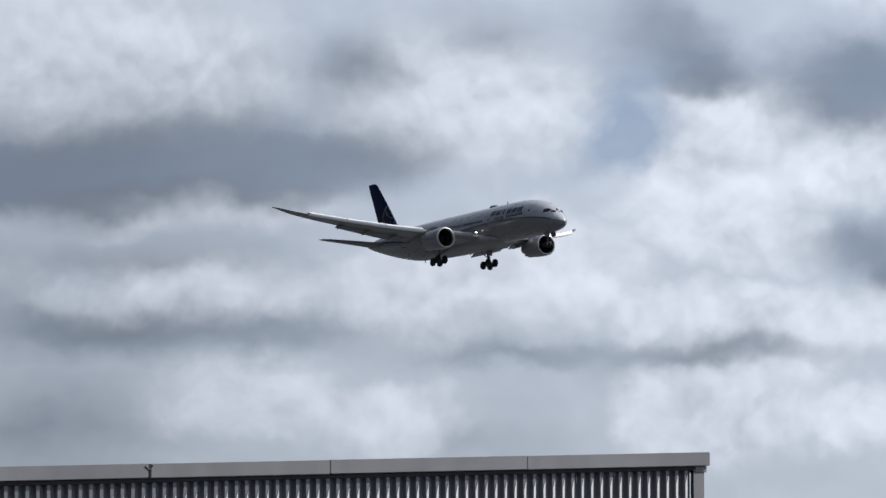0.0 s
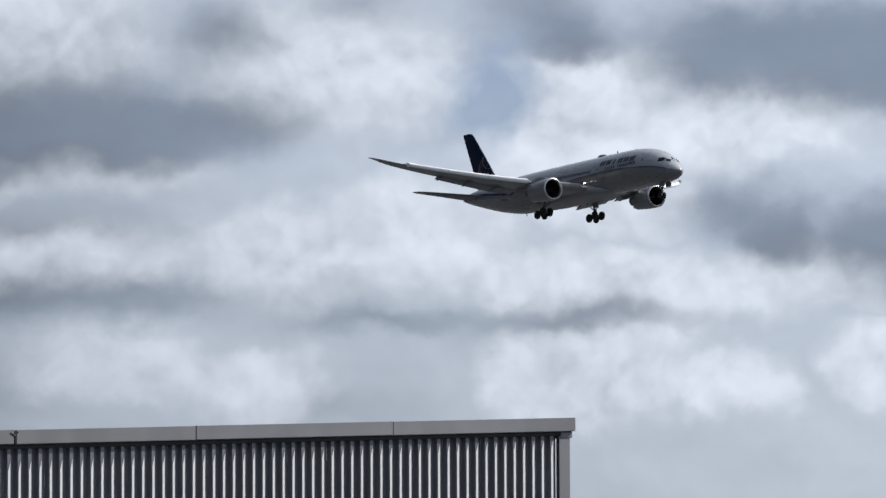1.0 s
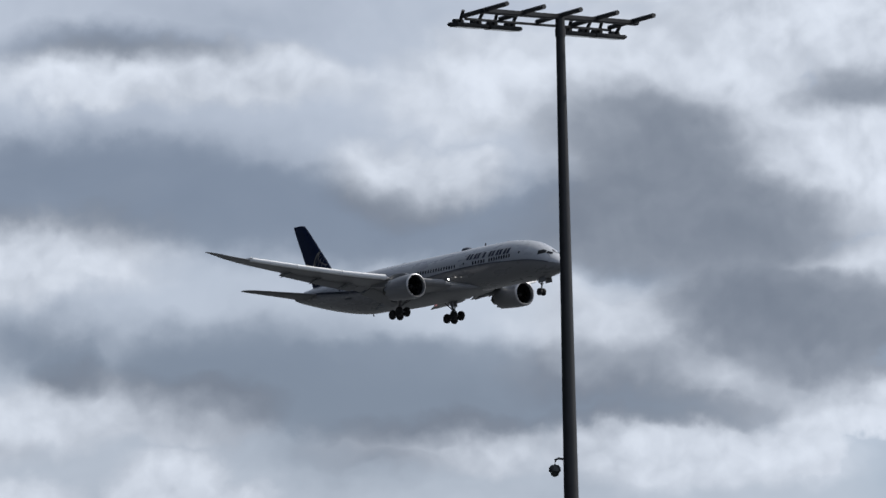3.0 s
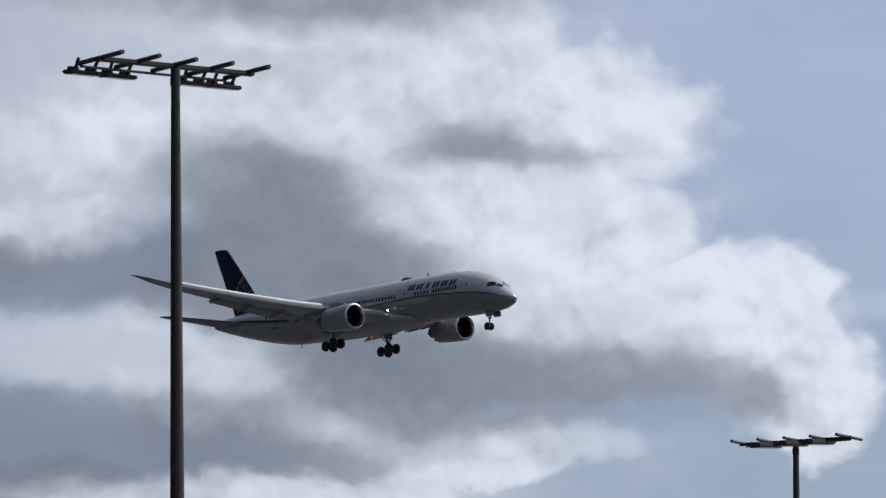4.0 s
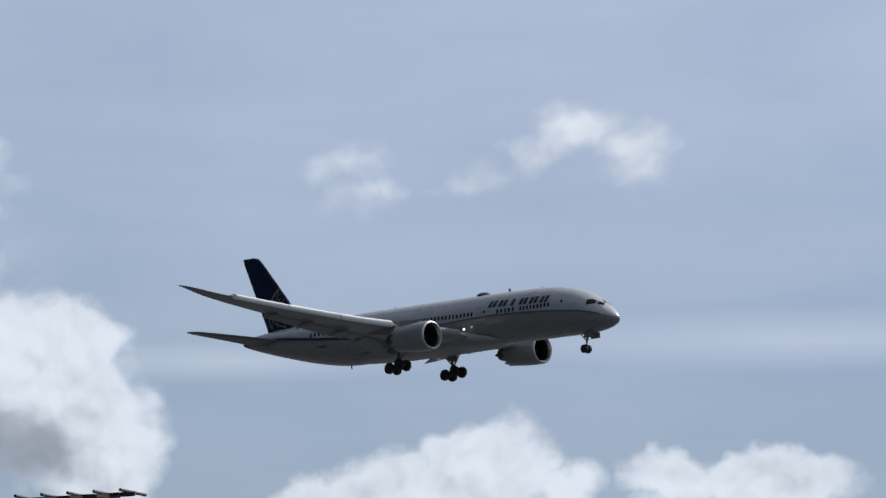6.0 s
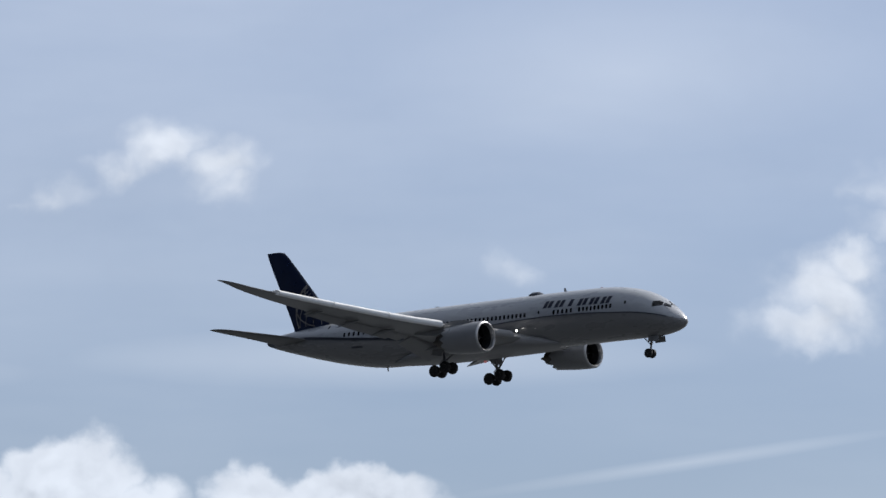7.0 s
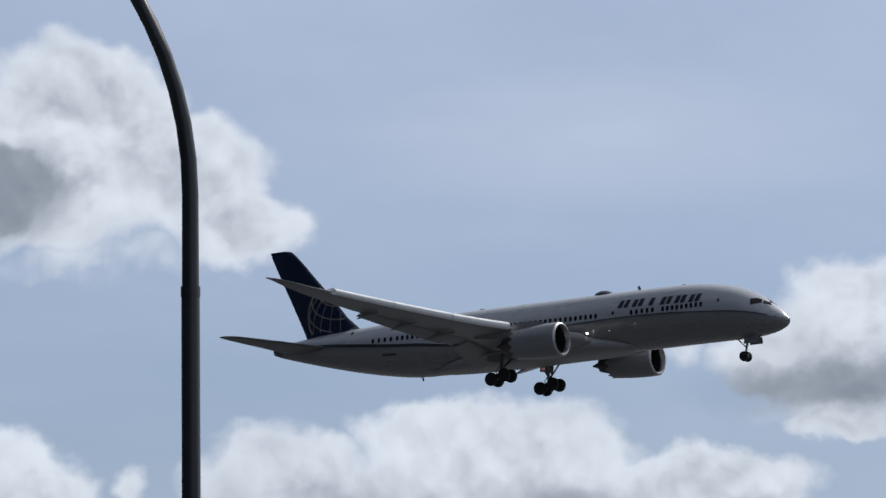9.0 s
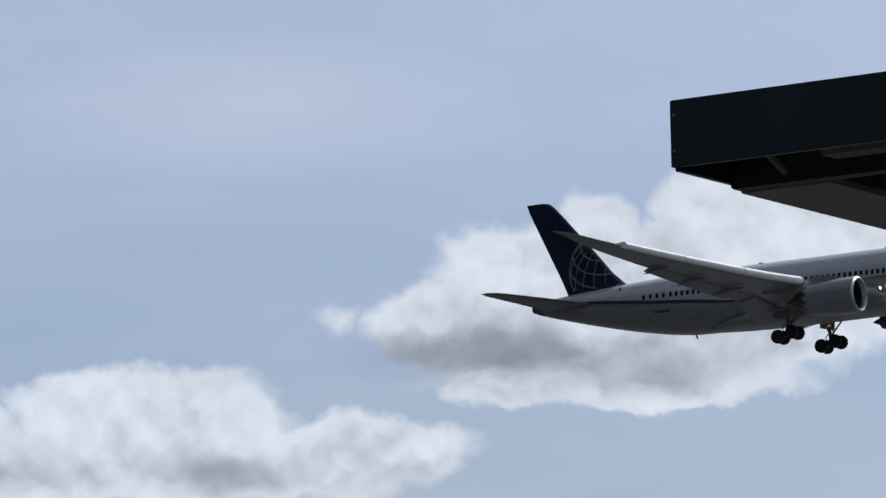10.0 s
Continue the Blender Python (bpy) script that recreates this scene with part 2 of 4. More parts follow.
puffs = heaps(round_about)
clump = wmath("ADD", fields["white"], wmath("MULTIPLY", wmath("SUBTRACT", puffs, 0.5), 0.42))
cumulus = wramp(clump, 0.14, 0.43)
thin = wmath("MULTIPLY", deck, wmath("ADD", 0.70, wmath("MULTIPLY", wramp(clump, 0.0, 0.5), 0.3)))
cover = wmath("MAXIMUM", cumulus, wmath("MAXIMUM", thin, wmath("MULTIPLY", far_cover, outside)))
cover = wmath("MULTIPLY", cover, wmath("SUBTRACT", 1.0, wmath("MULTIPLY", wmath("MINIMUM", fields["gap"], 1.0), 0.8)), clamp=True)
streak = wramp(wnoise(plain, 0.45, 5, 0.55, 4.5).outputs["Fac"], 0.35, 0.8)
veil = wmath("ADD", wmath("MULTIPLY", streak, 0.22), wmath("ADD", fields["haze"], wmath("MULTIPLY", wramp(elevation, 6.3, 9.8), 0.28)), clamp=True)
cover = wmath("ADD", cover, wmath("MULTIPLY", veil, wmath("SUBTRACT", 1.0, cover)), clamp=True)

# billows catch the light on the side that faces the sun
lower = heaps(wvec("ADD", round_about, (0.05, 0.15, 0.0)))
relief = wmath("MULTIPLY", wmath("SUBTRACT", lower, puffs), 1.5)
lit = wramp(clump, 0.1, 0.8)
body = wmath("ADD", fields["grey"], wmath("MULTIPLY", wmath("SUBTRACT", puffs, 0.5), wmath("MINIMUM", fields["grey"], 0.45)))
thick = wmath("ADD", wmath("MULTIPLY", wmath("SUBTRACT", 1.0, wmath("POWER", 2.718, wmath("MULTIPLY", body, -1.25))), 0.5), wmath("MULTIPLY", wramp(body, 0.12, 0.9), 0.4))
shade = wmath("ADD", wmath("MULTIPLY", thick, 0.86), wmath("MULTIPLY", wmath("SUBTRACT", 0.5, mottle), 0.75))
shade = wmath("ADD", shade, wmath("MULTIPLY", wmath("SUBTRACT", 1.0, lit), wmath("MULTIPLY", deck, 0.30)))
shade = wmath("ADD", shade, wmath("MULTIPLY", relief, wmath("MULTIPLY", wmath("SUBTRACT", 1.0, wmath("MULTIPLY", thick, 0.8)), wmath("ADD", 0.12, wmath("MULTIPLY", lit, wmath("SUBTRACT", 1.0, wmath("MULTIPLY", deck, 0.35)))))))
shade = wmath("ADD", shade, wmath("MULTIPLY", lit, 0.12))
# cloud outside the view is greyed further, to cut its light on the scene
shade = wmath("ADD", shade, wmath("ADD", wmath("MULTIPLY", outside, 0.45), wmath("MULTIPLY", deck, 0.045)))
shade = wramp(shade, -0.25, 1.15)
tone = wmix(shade, (0.74, 0.80, 0.90, 1), (0.18, 0.213, 0.272, 1))

air = wnode("ShaderNodeTexSky")
air.sky_type, air.sun_disc = "NISHITA", False
air.sun_elevation, air.sun_rotation = radians(SUN_ELEVATION), radians(SUN_AZIMUTH)
air.altitude, air.air_density, air.dust_density, air.ozone_density = 20.0, 1.0, 1.0, 1.0
blue = wvec("MULTIPLY", air.outputs[0], (0.071, 0.072, 0.087))
sky = wmix(cover, blue, tone)
# the unseen sky behind is dimmed and blued to darken the plane's near side
bright_side = wvec("DOT_PRODUCT", toward, (math.sin(radians(BRIGHT_AZIMUTH)) * math.cos(radians(BRIGHT_ELEVATION)), math.cos(radians(BRIGHT_AZIMUTH)) * math.cos(radians(BRIGHT_ELEVATION)), math.sin(radians(BRIGHT_ELEVATION))))
sky = wmix(wramp(bright_side, -0.25, 0.12), wvec("MULTIPLY", sky, (0.042, 0.056, 0.082)), sky)
below = wramp(elevation, -1.0, 0.5)
sky = wmix(below, (0.09, 0.095, 0.09, 1), sky)
wt.links.new(wnode("ShaderNodeBackground", sky, 1.0).outputs[0], wnode("ShaderNodeOutputWorld").inputs[0])

# ---- materials ----
def material(name, colour, rough=0.5, metal=0.0, spots=0.0, grain=8.0, bump=0.0, coat=0.0, second=None, stretch=(1, 1, 1)):
    """A surface with two scales of variation: stains (grain / 6) and grain."""
    m = bpy.data.materials.new(name)
    m.use_nodes = True
    t = m.node_tree
    b = t.nodes["Principled BSDF"]
    b.inputs["Roughness"].default_value, b.inputs["Metallic"].default_value = rough, metal
    b.inputs["Coat Weight"].default_value = coat
    b.inputs["Base Color"].default_value = (*colour, 1)
    if spots or bump:
        co = t.nodes.new("ShaderNodeTexCoord")
        mp = t.nodes.new("ShaderNodeMapping")
        mp.inputs["Scale"].default_value = stretch
        t.links.new(co.outputs["Object"], mp.inputs["Vector"])
        small, large = t.nodes.new("ShaderNodeTexNoise"), t.nodes.new("ShaderNodeTexNoise")
        for nd, size in ((small, grain), (large, grain / 6)):
            t.links.new(mp.outputs[0], nd.inputs["Vector"])
            nd.inputs["Scale"].default_value, nd.inputs["Detail"].default_value = size, 4
        add = t.nodes.new("ShaderNodeMath")
        add.operation = "MULTIPLY_ADD"
        t.links.new(large.outputs[0], add.inputs[0])
        add.inputs[1].default_value = 1.6
        t.links.new(small.outputs[0], add.inputs[2])
        rng = t.nodes.new("ShaderNodeMapRange")
        t.links.new(add.outputs[0], rng.inputs["Value"])
        rng.inputs["From Min"].default_value, rng.inputs["From Max"].default_value = 0.8, 1.8
        mx = t.nodes.new("ShaderNodeMix")
        mx.data_type = "RGBA"
        t.links.new(rng.outputs[0], mx.inputs["Factor"])
        dark = second or tuple(c * (1 - spots) for c in colour)
        mx.inputs[6].default_value, mx.inputs[7].default_value = (*dark, 1), (*colour, 1)
        t.links.new(mx.outputs[2], b.inputs["Base Color"])
        rr = t.nodes.new("ShaderNodeMapRange")
        t.links.new(small.outputs[0], rr.inputs["Value"])
        rr.inputs["To Min"].default_value, rr.inputs["To Max"].default_value = max(rough - 0.1, 0.02), min(rough + 0.12, 1)
        t.links.new(rr.outputs[0], b.inputs["Roughness"])
        if bump:
            bp = t.nodes.new("ShaderNodeBump")
            bp.inputs["Strength"].default_value, bp.inputs["Distance"].default_value = 0.5, bump
            t.links.new(small.outputs[0], bp.inputs["Height"])
            t.links.new(bp.outputs[0], b.inputs["Normal"])
    return m


def glow(name, colour, strength):
    m = material(name, (0.8, 0.8, 0.8), 0.2)
    b = m.node_tree.nodes["Principled BSDF"]
    b.inputs["Emission Color"].default_value, b.inputs["Emission Strength"].default_value = (*colour, 1), strength
    return m


def livery():
    """White upper hull over a grey belly, parted along the cheat line, with faint soot streaks."""
    m = material("hull_paint", (0.35, 0.372, 0.408), 0.28, 0.0, 0.1, 1.2, 0.0, 0.6, stretch=(0.25, 1, 1))
    t = m.node_tree
    b = t.nodes["Principled BSDF"]
    b.inputs["Coat Roughness"].default_value = 0.12
    upper = b.inputs["Base Color"].links[0].from_socket
    co = t.nodes.new("ShaderNodeTexCoord")
    sep = t.nodes.new("ShaderNodeSeparateXYZ")
    t.links.new(co.outputs["Object"], sep.inputs[0])
    line = t.nodes.new("ShaderNodeFloatCurve")
    ends = t.nodes.new("ShaderNodeMapRange")
    t.links.new(sep.outputs[0], ends.inputs["Value"])
    ends.inputs["From Min"].default_value, ends.inputs["From Max"].default_value = -62.0, 0.0
    t.links.new(ends.outputs[0], line.inputs["Value"])
    curve = line.mapping.curves[0]
    pts = [(1 - s / 62.0, (z + 2.5) / 5.0) for s, z in reversed(CHEAT)]
    curve.points[0].location, curve.points[-1].location = pts[0], pts[-1]
    for p in pts[1:-1]:
        curve.points.new(*p)
    line.mapping.update()
    height = t.nodes.new("ShaderNodeMath")
    height.operation = "MULTIPLY_ADD"
    height.inputs[1].default_value, height.inputs[2].default_value = 5.0, -2.5
    t.links.new(line.outputs[0], height.inputs[0])
    under = t.nodes.new("ShaderNodeMath")
    under.operation = "LESS_THAN"
    t.links.new(sep.outputs[2], under.inputs[0])
    t.links.new(height.outputs[0], under.inputs[1])
    mx = t.nodes.new("ShaderNodeMix")
    mx.data_type = "RGBA"
    t.links.new(under.outputs[0], mx.inputs["Factor"])
    t.links.new(upper, mx.inputs[6])
    mx.inputs[7].default_value = (0.155, 0.158, 0.165, 1)
    t.links.new(mx.outputs[2], b.inputs["Base Color"])
    return m


# height of the cheat line along the hull (metres aft of the nose, metres above the hull's axis)
CHEAT = [(0.0, -1.3), (1.5, -1.0), (3.0, -0.62), (5.4, -0.24), (8.7, 0.02), (12.7, 0.30), (18.6, 0.44), (24.7, 0.28), (31.0, -0.10), (38.3, -0.22), (42.4, 0.23), (46.6, 0.62), (50.7, 1.10), (54.9, 1.55), (62.0, 1.9)]

hull_paint = livery()
wing_paint = material("wing_paint", (0.21, 0.214, 0.223), 0.38, 0.0, 0.18, 0.8, 0.0, 0.15)
white_paint = material("nacelle_paint", (0.20, 0.206, 0.22), 0.3, 0.0, 0.12, 1.0, 0.0, 0.3)
tail_paint = material("dark_tailplane_paint", (0.11, 0.113, 0.12), 0.45, 0.0, 0.18, 0.8)
fairing_paint = material("fairing_paint", (0.22, 0.225, 0.235), 0.4, 0.0, 0.2, 1.2)
bare_metal = material("polished_metal", (0.36, 0.37, 0.39), 0.42, 1.0, 0.1, 3.0)
slat_paint = material("bright_slat", (0.86, 0.87, 0.88), 0.35, 0.0, 0.08, 2.0)
dull_metal = material("gear_steel", (0.20, 0.20, 0.21), 0.45, 0.6, 0.3, 6.0)
hot_metal = material("exhaust_metal", (0.12, 0.11, 0.10), 0.45, 0.8, 0.4, 4.0)
tyre_rubber = material("tyre_rubber", (0.018, 0.018, 0.02), 0.8, 0.0, 0.3, 12.0)
navy_paint = material("navy_tail_paint", (0.006, 0.013, 0.045), 0.3, 0.0, 0.2, 1.0, 0.0, 0.4)
mark_paint = material("pale_tail_marking", (0.42, 0.40, 0.37), 0.4, 0.0, 0.2, 2.0)
letter_paint = material("navy_letter_paint", (0.014, 0.02, 0.05), 0.35, 0.0, 0.15, 2.0)
line_paint = material("slate_line_paint", (0.07, 0.08, 0.105), 0.4, 0.0, 0.15, 2.0)
dark_glass = material("dark_window_glass", (0.012, 0.014, 0.018), 0.08, 0.0, 0.2, 3.0)
intake_dark = material("intake_lining", (0.014, 0.015, 0.017), 0.5, 0.0, 0.3, 3.0)
fan_metal = material("fan_blade", (0.016, 0.017, 0.019), 0.5, 0.3, 0.3, 5.0)
lamp_glow = glow("landing_light", (1.0, 0.97, 0.9), 7.0)
beacon_glow = glow("red_beacon", (1.0, 0.06, 0.03), 0.15)
beacon_glass = material("unlit_red_glass", (0.18, 0.02, 0.02), 0.2, 0.0, 0.1, 4.0)
small_glow = glow("small_lamp", (1.0, 0.97, 0.9), 0.5)
# the sheet's dark tone includes the shade between its ribs
shaded_cladding_paint = material("shade_dark_sheet_cladding", (0.14, 0.15, 0.168), 0.45, 0.0, 0.2, 2.5, 0.002, 0.1)
fascia_paint = material("weathered_grey_fascia", (0.195, 0.203, 0.22), 0.5, 0.1, 0.3, 1.6, 0.002, stretch=(1, 1, 0.5))
# sunlight on the rib crests, put into the colour
sunlit_crest_paint = material("sunlit_rib_crest", (0.78, 0.79, 0.80), 0.4, 0.0, 0.12, 2.5)
sealant = material("black_sealant", (0.02, 0.02, 0.022), 0.7, 0.0, 0.3, 8.0)
roof_sheet = material("roof_sheet", (0.3, 0.3, 0.31), 0.5, 0.2, 0.3, 1.0)
mast_steel = material("dark_galvanised_mast", (0.022, 0.024, 0.028), 0.42, 0.2, 0.35, 5.0, 0.002)
floodlight_body = material("floodlight_casing", (0.045, 0.047, 0.05), 0.45, 0.3, 0.3, 8.0)
floodlight_glass = material("floodlight_glass", (0.35, 0.36, 0.37), 0.1, 0.0, 0.2, 4.0)
post_paint = material("dark_post_paint", (0.014, 0.017, 0.022), 0.35, 0.0, 0.35, 6.0, 0.001, 0.2)
canopy_paint = material("dark_teal_fascia", (0.022, 0.038, 0.048), 0.42, 0.1, 0.3, 2.0, 0.001)
soffit_paint = material("brown_soffit", (0.24, 0.19, 0.135), 0.6, 0.0, 0.3, 2.0, 0.002)
beam_paint = material("black_steel_beam", (0.02, 0.018, 0.017), 0.6, 0.2, 0.3, 3.0)
ground_mat = material("grass_and_tarmac", (0.046, 0.053, 0.056), 0.9, 0.0, 0.4, 0.6, 0.05, second=(0.043, 0.047, 0.056))


# ---- mesh helpers ----
def part(name, bm, mat, parent=None, label="", smooth=True):
    me = bpy.data.meshes.new(name)
    bmesh.ops.recalc_face_normals(bm, faces=bm.faces)
    for f in bm.faces:
        f.smooth = smooth
    bm.to_mesh(me)
    bm.free()
    if smooth:
        me.set_sharp_from_angle(angle=radians(40))
    me.materials.append(mat)
    ob = new(name, me)
    ob.parent = parent
    if label:
        tagged(ob, label)
    return ob


def loft(rings, close=True, caps=True):
    """Skin over rings of equal length."""
    bm = bmesh.new()
    rows = [[bm.verts.new(p) for p in ring] for ring in rings]
    n = len(rows[0])
    for a, b in zip(rows, rows[1:]):
        for i in range(n if close else n - 1):
            j = (i + 1) % n
            bm.faces.new((a[i], a[j], b[j], b[i]))
    if caps and close:
        bm.faces.new(rows[0][::-1])
        bm.faces.new(rows[-1])
    return bm


def spline(keys, x):
    """Smooth value of a table [(x, v), ...] at x (Catmull-Rom on uneven steps)."""
    if x <= keys[0][0]:
        return keys[0][1]
    if x >= keys[-1][0]:
        return keys[-1][1]
    k = next(i for i in range(len(keys) - 1) if keys[i + 1][0] >= x)
    (x1, v1), (x2, v2) = keys[k], keys[k + 1]
    x0, v0 = keys[k - 1] if k else (x1 - (x2 - x1), v1 - (v2 - v1))
    x3, v3 = keys[k + 2] if k + 2 < len(keys) else (x2 + (x2 - x1), v2 + (v2 - v1))
    m1 = (v2 - v0) / (x2 - x0) * (x2 - x1)
    m2 = (v3 - v1) / (x3 - x1) * (x2 - x1)
    u = (x - x1) / (x2 - x1)
    return (2 * u**3 - 3 * u**2 + 1) * v1 + (u**3 - 2 * u**2 + u) * m1 + (-2 * u**3 + 3 * u**2) * v2 + (u**3 - u**2) * m2


def tube(points, radius, sides=10, end=None):
    """A round bar along points, its radius running from radius to end."""
    points = [Vector(p) for p in points]
    end = radius if end is None else end
    rings = []
    for i, p in enumerate(points):
        d = (points[min(i + 1, len(points) - 1)] - points[max(i - 1, 0)]).normalized()
        side = d.cross(Vector((0, 0, 1)) if abs(d.z) < 0.9 else Vector((1, 0, 0))).normalized()
        up = side.cross(d)
        r = radius + (end - radius) * i / (len(points) - 1)
        rings.append([p + (side * math.cos(a) + up * math.sin(a)) * r for a in (2 * math.pi * k / sides for k in range(sides))])
    return loft(rings)


def block(size, at=(0, 0, 0), turn=None, bevel=0.0):
    bm = bmesh.new()
    m = Matrix.Translation(at) @ (turn or Matrix()) @ Matrix.Diagonal((*size, 1))
    bmesh.ops.create_cube(bm, size=1.0, matrix=m)
    if bevel:
        bmesh.ops.bevel(bm, geom=bm.edges[:], offset=bevel, segments=2, affect="EDGES")
    return bm


def lathe(profile, centre, sides=40):
    """Rings about an axis along X: profile of (x, radius)."""
    cx, cy, cz = centre
    return loft([[(cx + x, cy + r * math.cos(a), cz + r * math.sin(a)) for a in (2 * math.pi * k / sides for k in range(sides))] for x, r in profile], caps=False)


def join(*meshes):
    bm = bmesh.new()
    for other in meshes:
        me = bpy.data.meshes.new("piece")
        other.to_mesh(me)
        other.free()
        bm.from_mesh(me)
        bpy.data.meshes.remove(me)
    return bm


# ---- ground ----
ground_bm = bmesh.new()
bmesh.ops.create_grid(ground_bm, x_segments=40, y_segments=40, size=4800)
ground = part("ground", ground_bm, ground_mat)
tagged(ground, "flat grass and tarmac airfield ground out to the horizon", "ground", kind="structure")


# ---- airliner ----
HULL_TOP = [(0, -1.38), (0.3, -0.92), (0.8, -0.40), (1.6, 0.28), (2.6, 1.05), (3.6, 1.66), (5.0, 2.32), (7.0, 2.88), (9.0, 3.22), (11.5, 3.42), (20, 3.52), (40, 3.52), (46, 3.42), (50, 3.26), (55, 2.98), (58.5, 2.72), (60.5, 2.5), (61.8, 2.25)]
HULL_LOW = [(0, -1.52), (0.3, -1.95), (0.8, -2.25), (1.6, -2.52), (2.6, -2.70), (3.6, -2.80), (5.0, -2.87), (7.0, -2.86), (11.5, -2.82), (41, -2.82), (44, -2.74), (47, -2.35), (50.5, -1.68), (54, -0.85), (57.5, 0.08), (60.5, 0.95), (61.8, 1.42)]
HULL_WIDE = [(0, 0.05), (0.3, 0.58), (0.8, 1.02), (1.6, 1.5), (2.6, 1.92), (3.6, 2.22), (5.0, 2.52), (7.0, 2.80), (9.0, 2.92), (11.5, 2.95), (42, 2.95), (46, 2.84), (50, 2.45), (54, 1.85), (58, 1.12), (60.5, 0.66), (61.8, 0.40)]


def hull_point(s, angle, lift=0.0):
    """On the hull s metres aft of the nose; angle 0 is the port side, 90 the crown."""
    top, low, wide = spline(HULL_TOP, s), spline(HULL_LOW, s), spline(HULL_WIDE, s)
    c, h = (top + low) / 2, (top - low) / 2
    return Vector((-s, (wide + lift) * math.cos(angle), c + (h + lift) * math.sin(angle)))


def hull_at(s, z, side, lift=0.0):
    """On the hull's side (+1 port, -1 starboard) at height z."""
    top, low = spline(HULL_TOP, s), spline(HULL_LOW, s)
    c, h = (top + low) / 2, (top - low) / 2
    a = math.asin(max(-1, min(1, (z - c) / h)))
    return hull_point(s, a if side > 0 else math.pi - a, lift)


def hull_patch(name, outline, parent, mat, side, label="", lift=0.012):
    """A flat marking or pane that lies on the hull: outline of (s, z) quads rows."""
    bm = bmesh.new()
    rows = [[bm.verts.new(hull_at(s, z, side, lift)) for s, z in row] for row in outline]
    for a, b in zip(rows, rows[1:]):
        for i in range(len(a) - 1):
            bm.faces.new((a[i], a[i + 1], b[i + 1], b[i]))
    bmesh.ops.solidify(bm, geom=bm.faces[:], thickness=lift * 0.8)
    return part(name, bm, mat, parent, label)


def foil(le, chord, y, z, thick, twist=0.0, n=14, start=0.0, stop=1.0, camber=0.02):
    """A wing section: le metres aft of the nose, from start to stop of its chord."""
    ring = []
    steps = [start + (stop - start) * (1 - math.cos(math.pi * i / n)) / 2 for i in range(n + 1)]

    def half(x):
        return 5 * thick * (0.2969 * math.sqrt(x) - 0.126 * x - 0.3516 * x * x + 0.2843 * x**3 - 0.1015 * x**4)

    for x in steps:
        ring.append((x, half(x) + camber * 4 * x * (1 - x)))
    for x in reversed(steps[1:-1]):
        ring.append((x, -half(x) * 0.9 + camber * 4 * x * (1 - x)))
    c, s = math.cos(radians(twist)), math.sin(radians(twist))
    return [Vector((-(le + chord * (x * c + h * s)), y, z + chord * (h * c - x * s))) for x, h in ring]


WING_LE = [(2.0, 20.6), (4.5, 22.6), (9.9, 26.4), (14, 29.5), (20, 33.9), (26, 38.4), (27.6, 39.8), (28.8, 41.2), (29.6, 42.5), (30.0, 43.5)]
WING_CHORD = [(2.0, 13.6), (4.5, 11.8), (9.9, 8.0), (14, 6.5), (20, 4.7), (26, 2.9), (27.6, 2.3), (28.8, 1.6), (29.6, 0.9), (30.0, 0.35)]
WING_Z = [(2.0, -1.75), (4.5, -1.45), (9.9, -0.55), (14, 0.15), (20, 1.42), (24, 2.36), (26, 2.88), (28, 3.52), (29.2, 4.08), (30.0, 4.5)]


def wing_section(y, side, **keys):
    return foil(spline(WING_LE, y), spline(WING_CHORD, y), y * side, spline(WING_Z, y), 0.13 - 0.04 * y / 30, 1.5, **keys)


def flap(name, y0, y1, side, parent, turn, depth, drop):
    rings = []
    for i in range(7):
        y = y0 + (y1 - y0) * i / 6
        le, ch, z = spline(WING_LE, y), spline(WING_CHORD, y), spline(WING_Z, y)
        rings.append(foil(le + ch * 0.80, ch * depth, y * side, z - ch * drop, 0.11, turn, n=8))
    return part(name, loft(rings), wing_paint, parent)


def wheel(parent, at, radius, wide):
    profile = [(-wide / 2, radius * 0.5), (-wide / 2, radius * 0.82), (-wide * 0.36, radius * 0.96), (0, radius), (wide * 0.36, radius * 0.96), (wide / 2, radius * 0.82), (wide / 2, radius * 0.5)]
    rings = []
    for x, r in profile:
        rings.append([(at[0] + r * math.cos(a), at[1] + x, at[2] + r * math.sin(a)) for a in (2 * math.pi * k / 28 for k in range(28))])
    tyre = part("wheel", loft(rings), tyre_rubber, parent, "black rubber tyre")
    rings = []
    for x, r in [(-wide * 0.42, 0.04), (-wide * 0.36, radius * 0.3), (-wide * 0.51, radius * 0.51), (wide * 0.51, radius * 0.51), (wide * 0.36, radius * 0.3), (wide * 0.42, 0.04)]:
        rings.append([(at[0] + r * math.cos(a), at[1] + x, at[2] + r * math.sin(a)) for a in (2 * math.pi * k / 20 for k in range(20))])
    part("rim", loft(rings), dull_metal, tyre, "dull steel wheel rim")
    return tyre


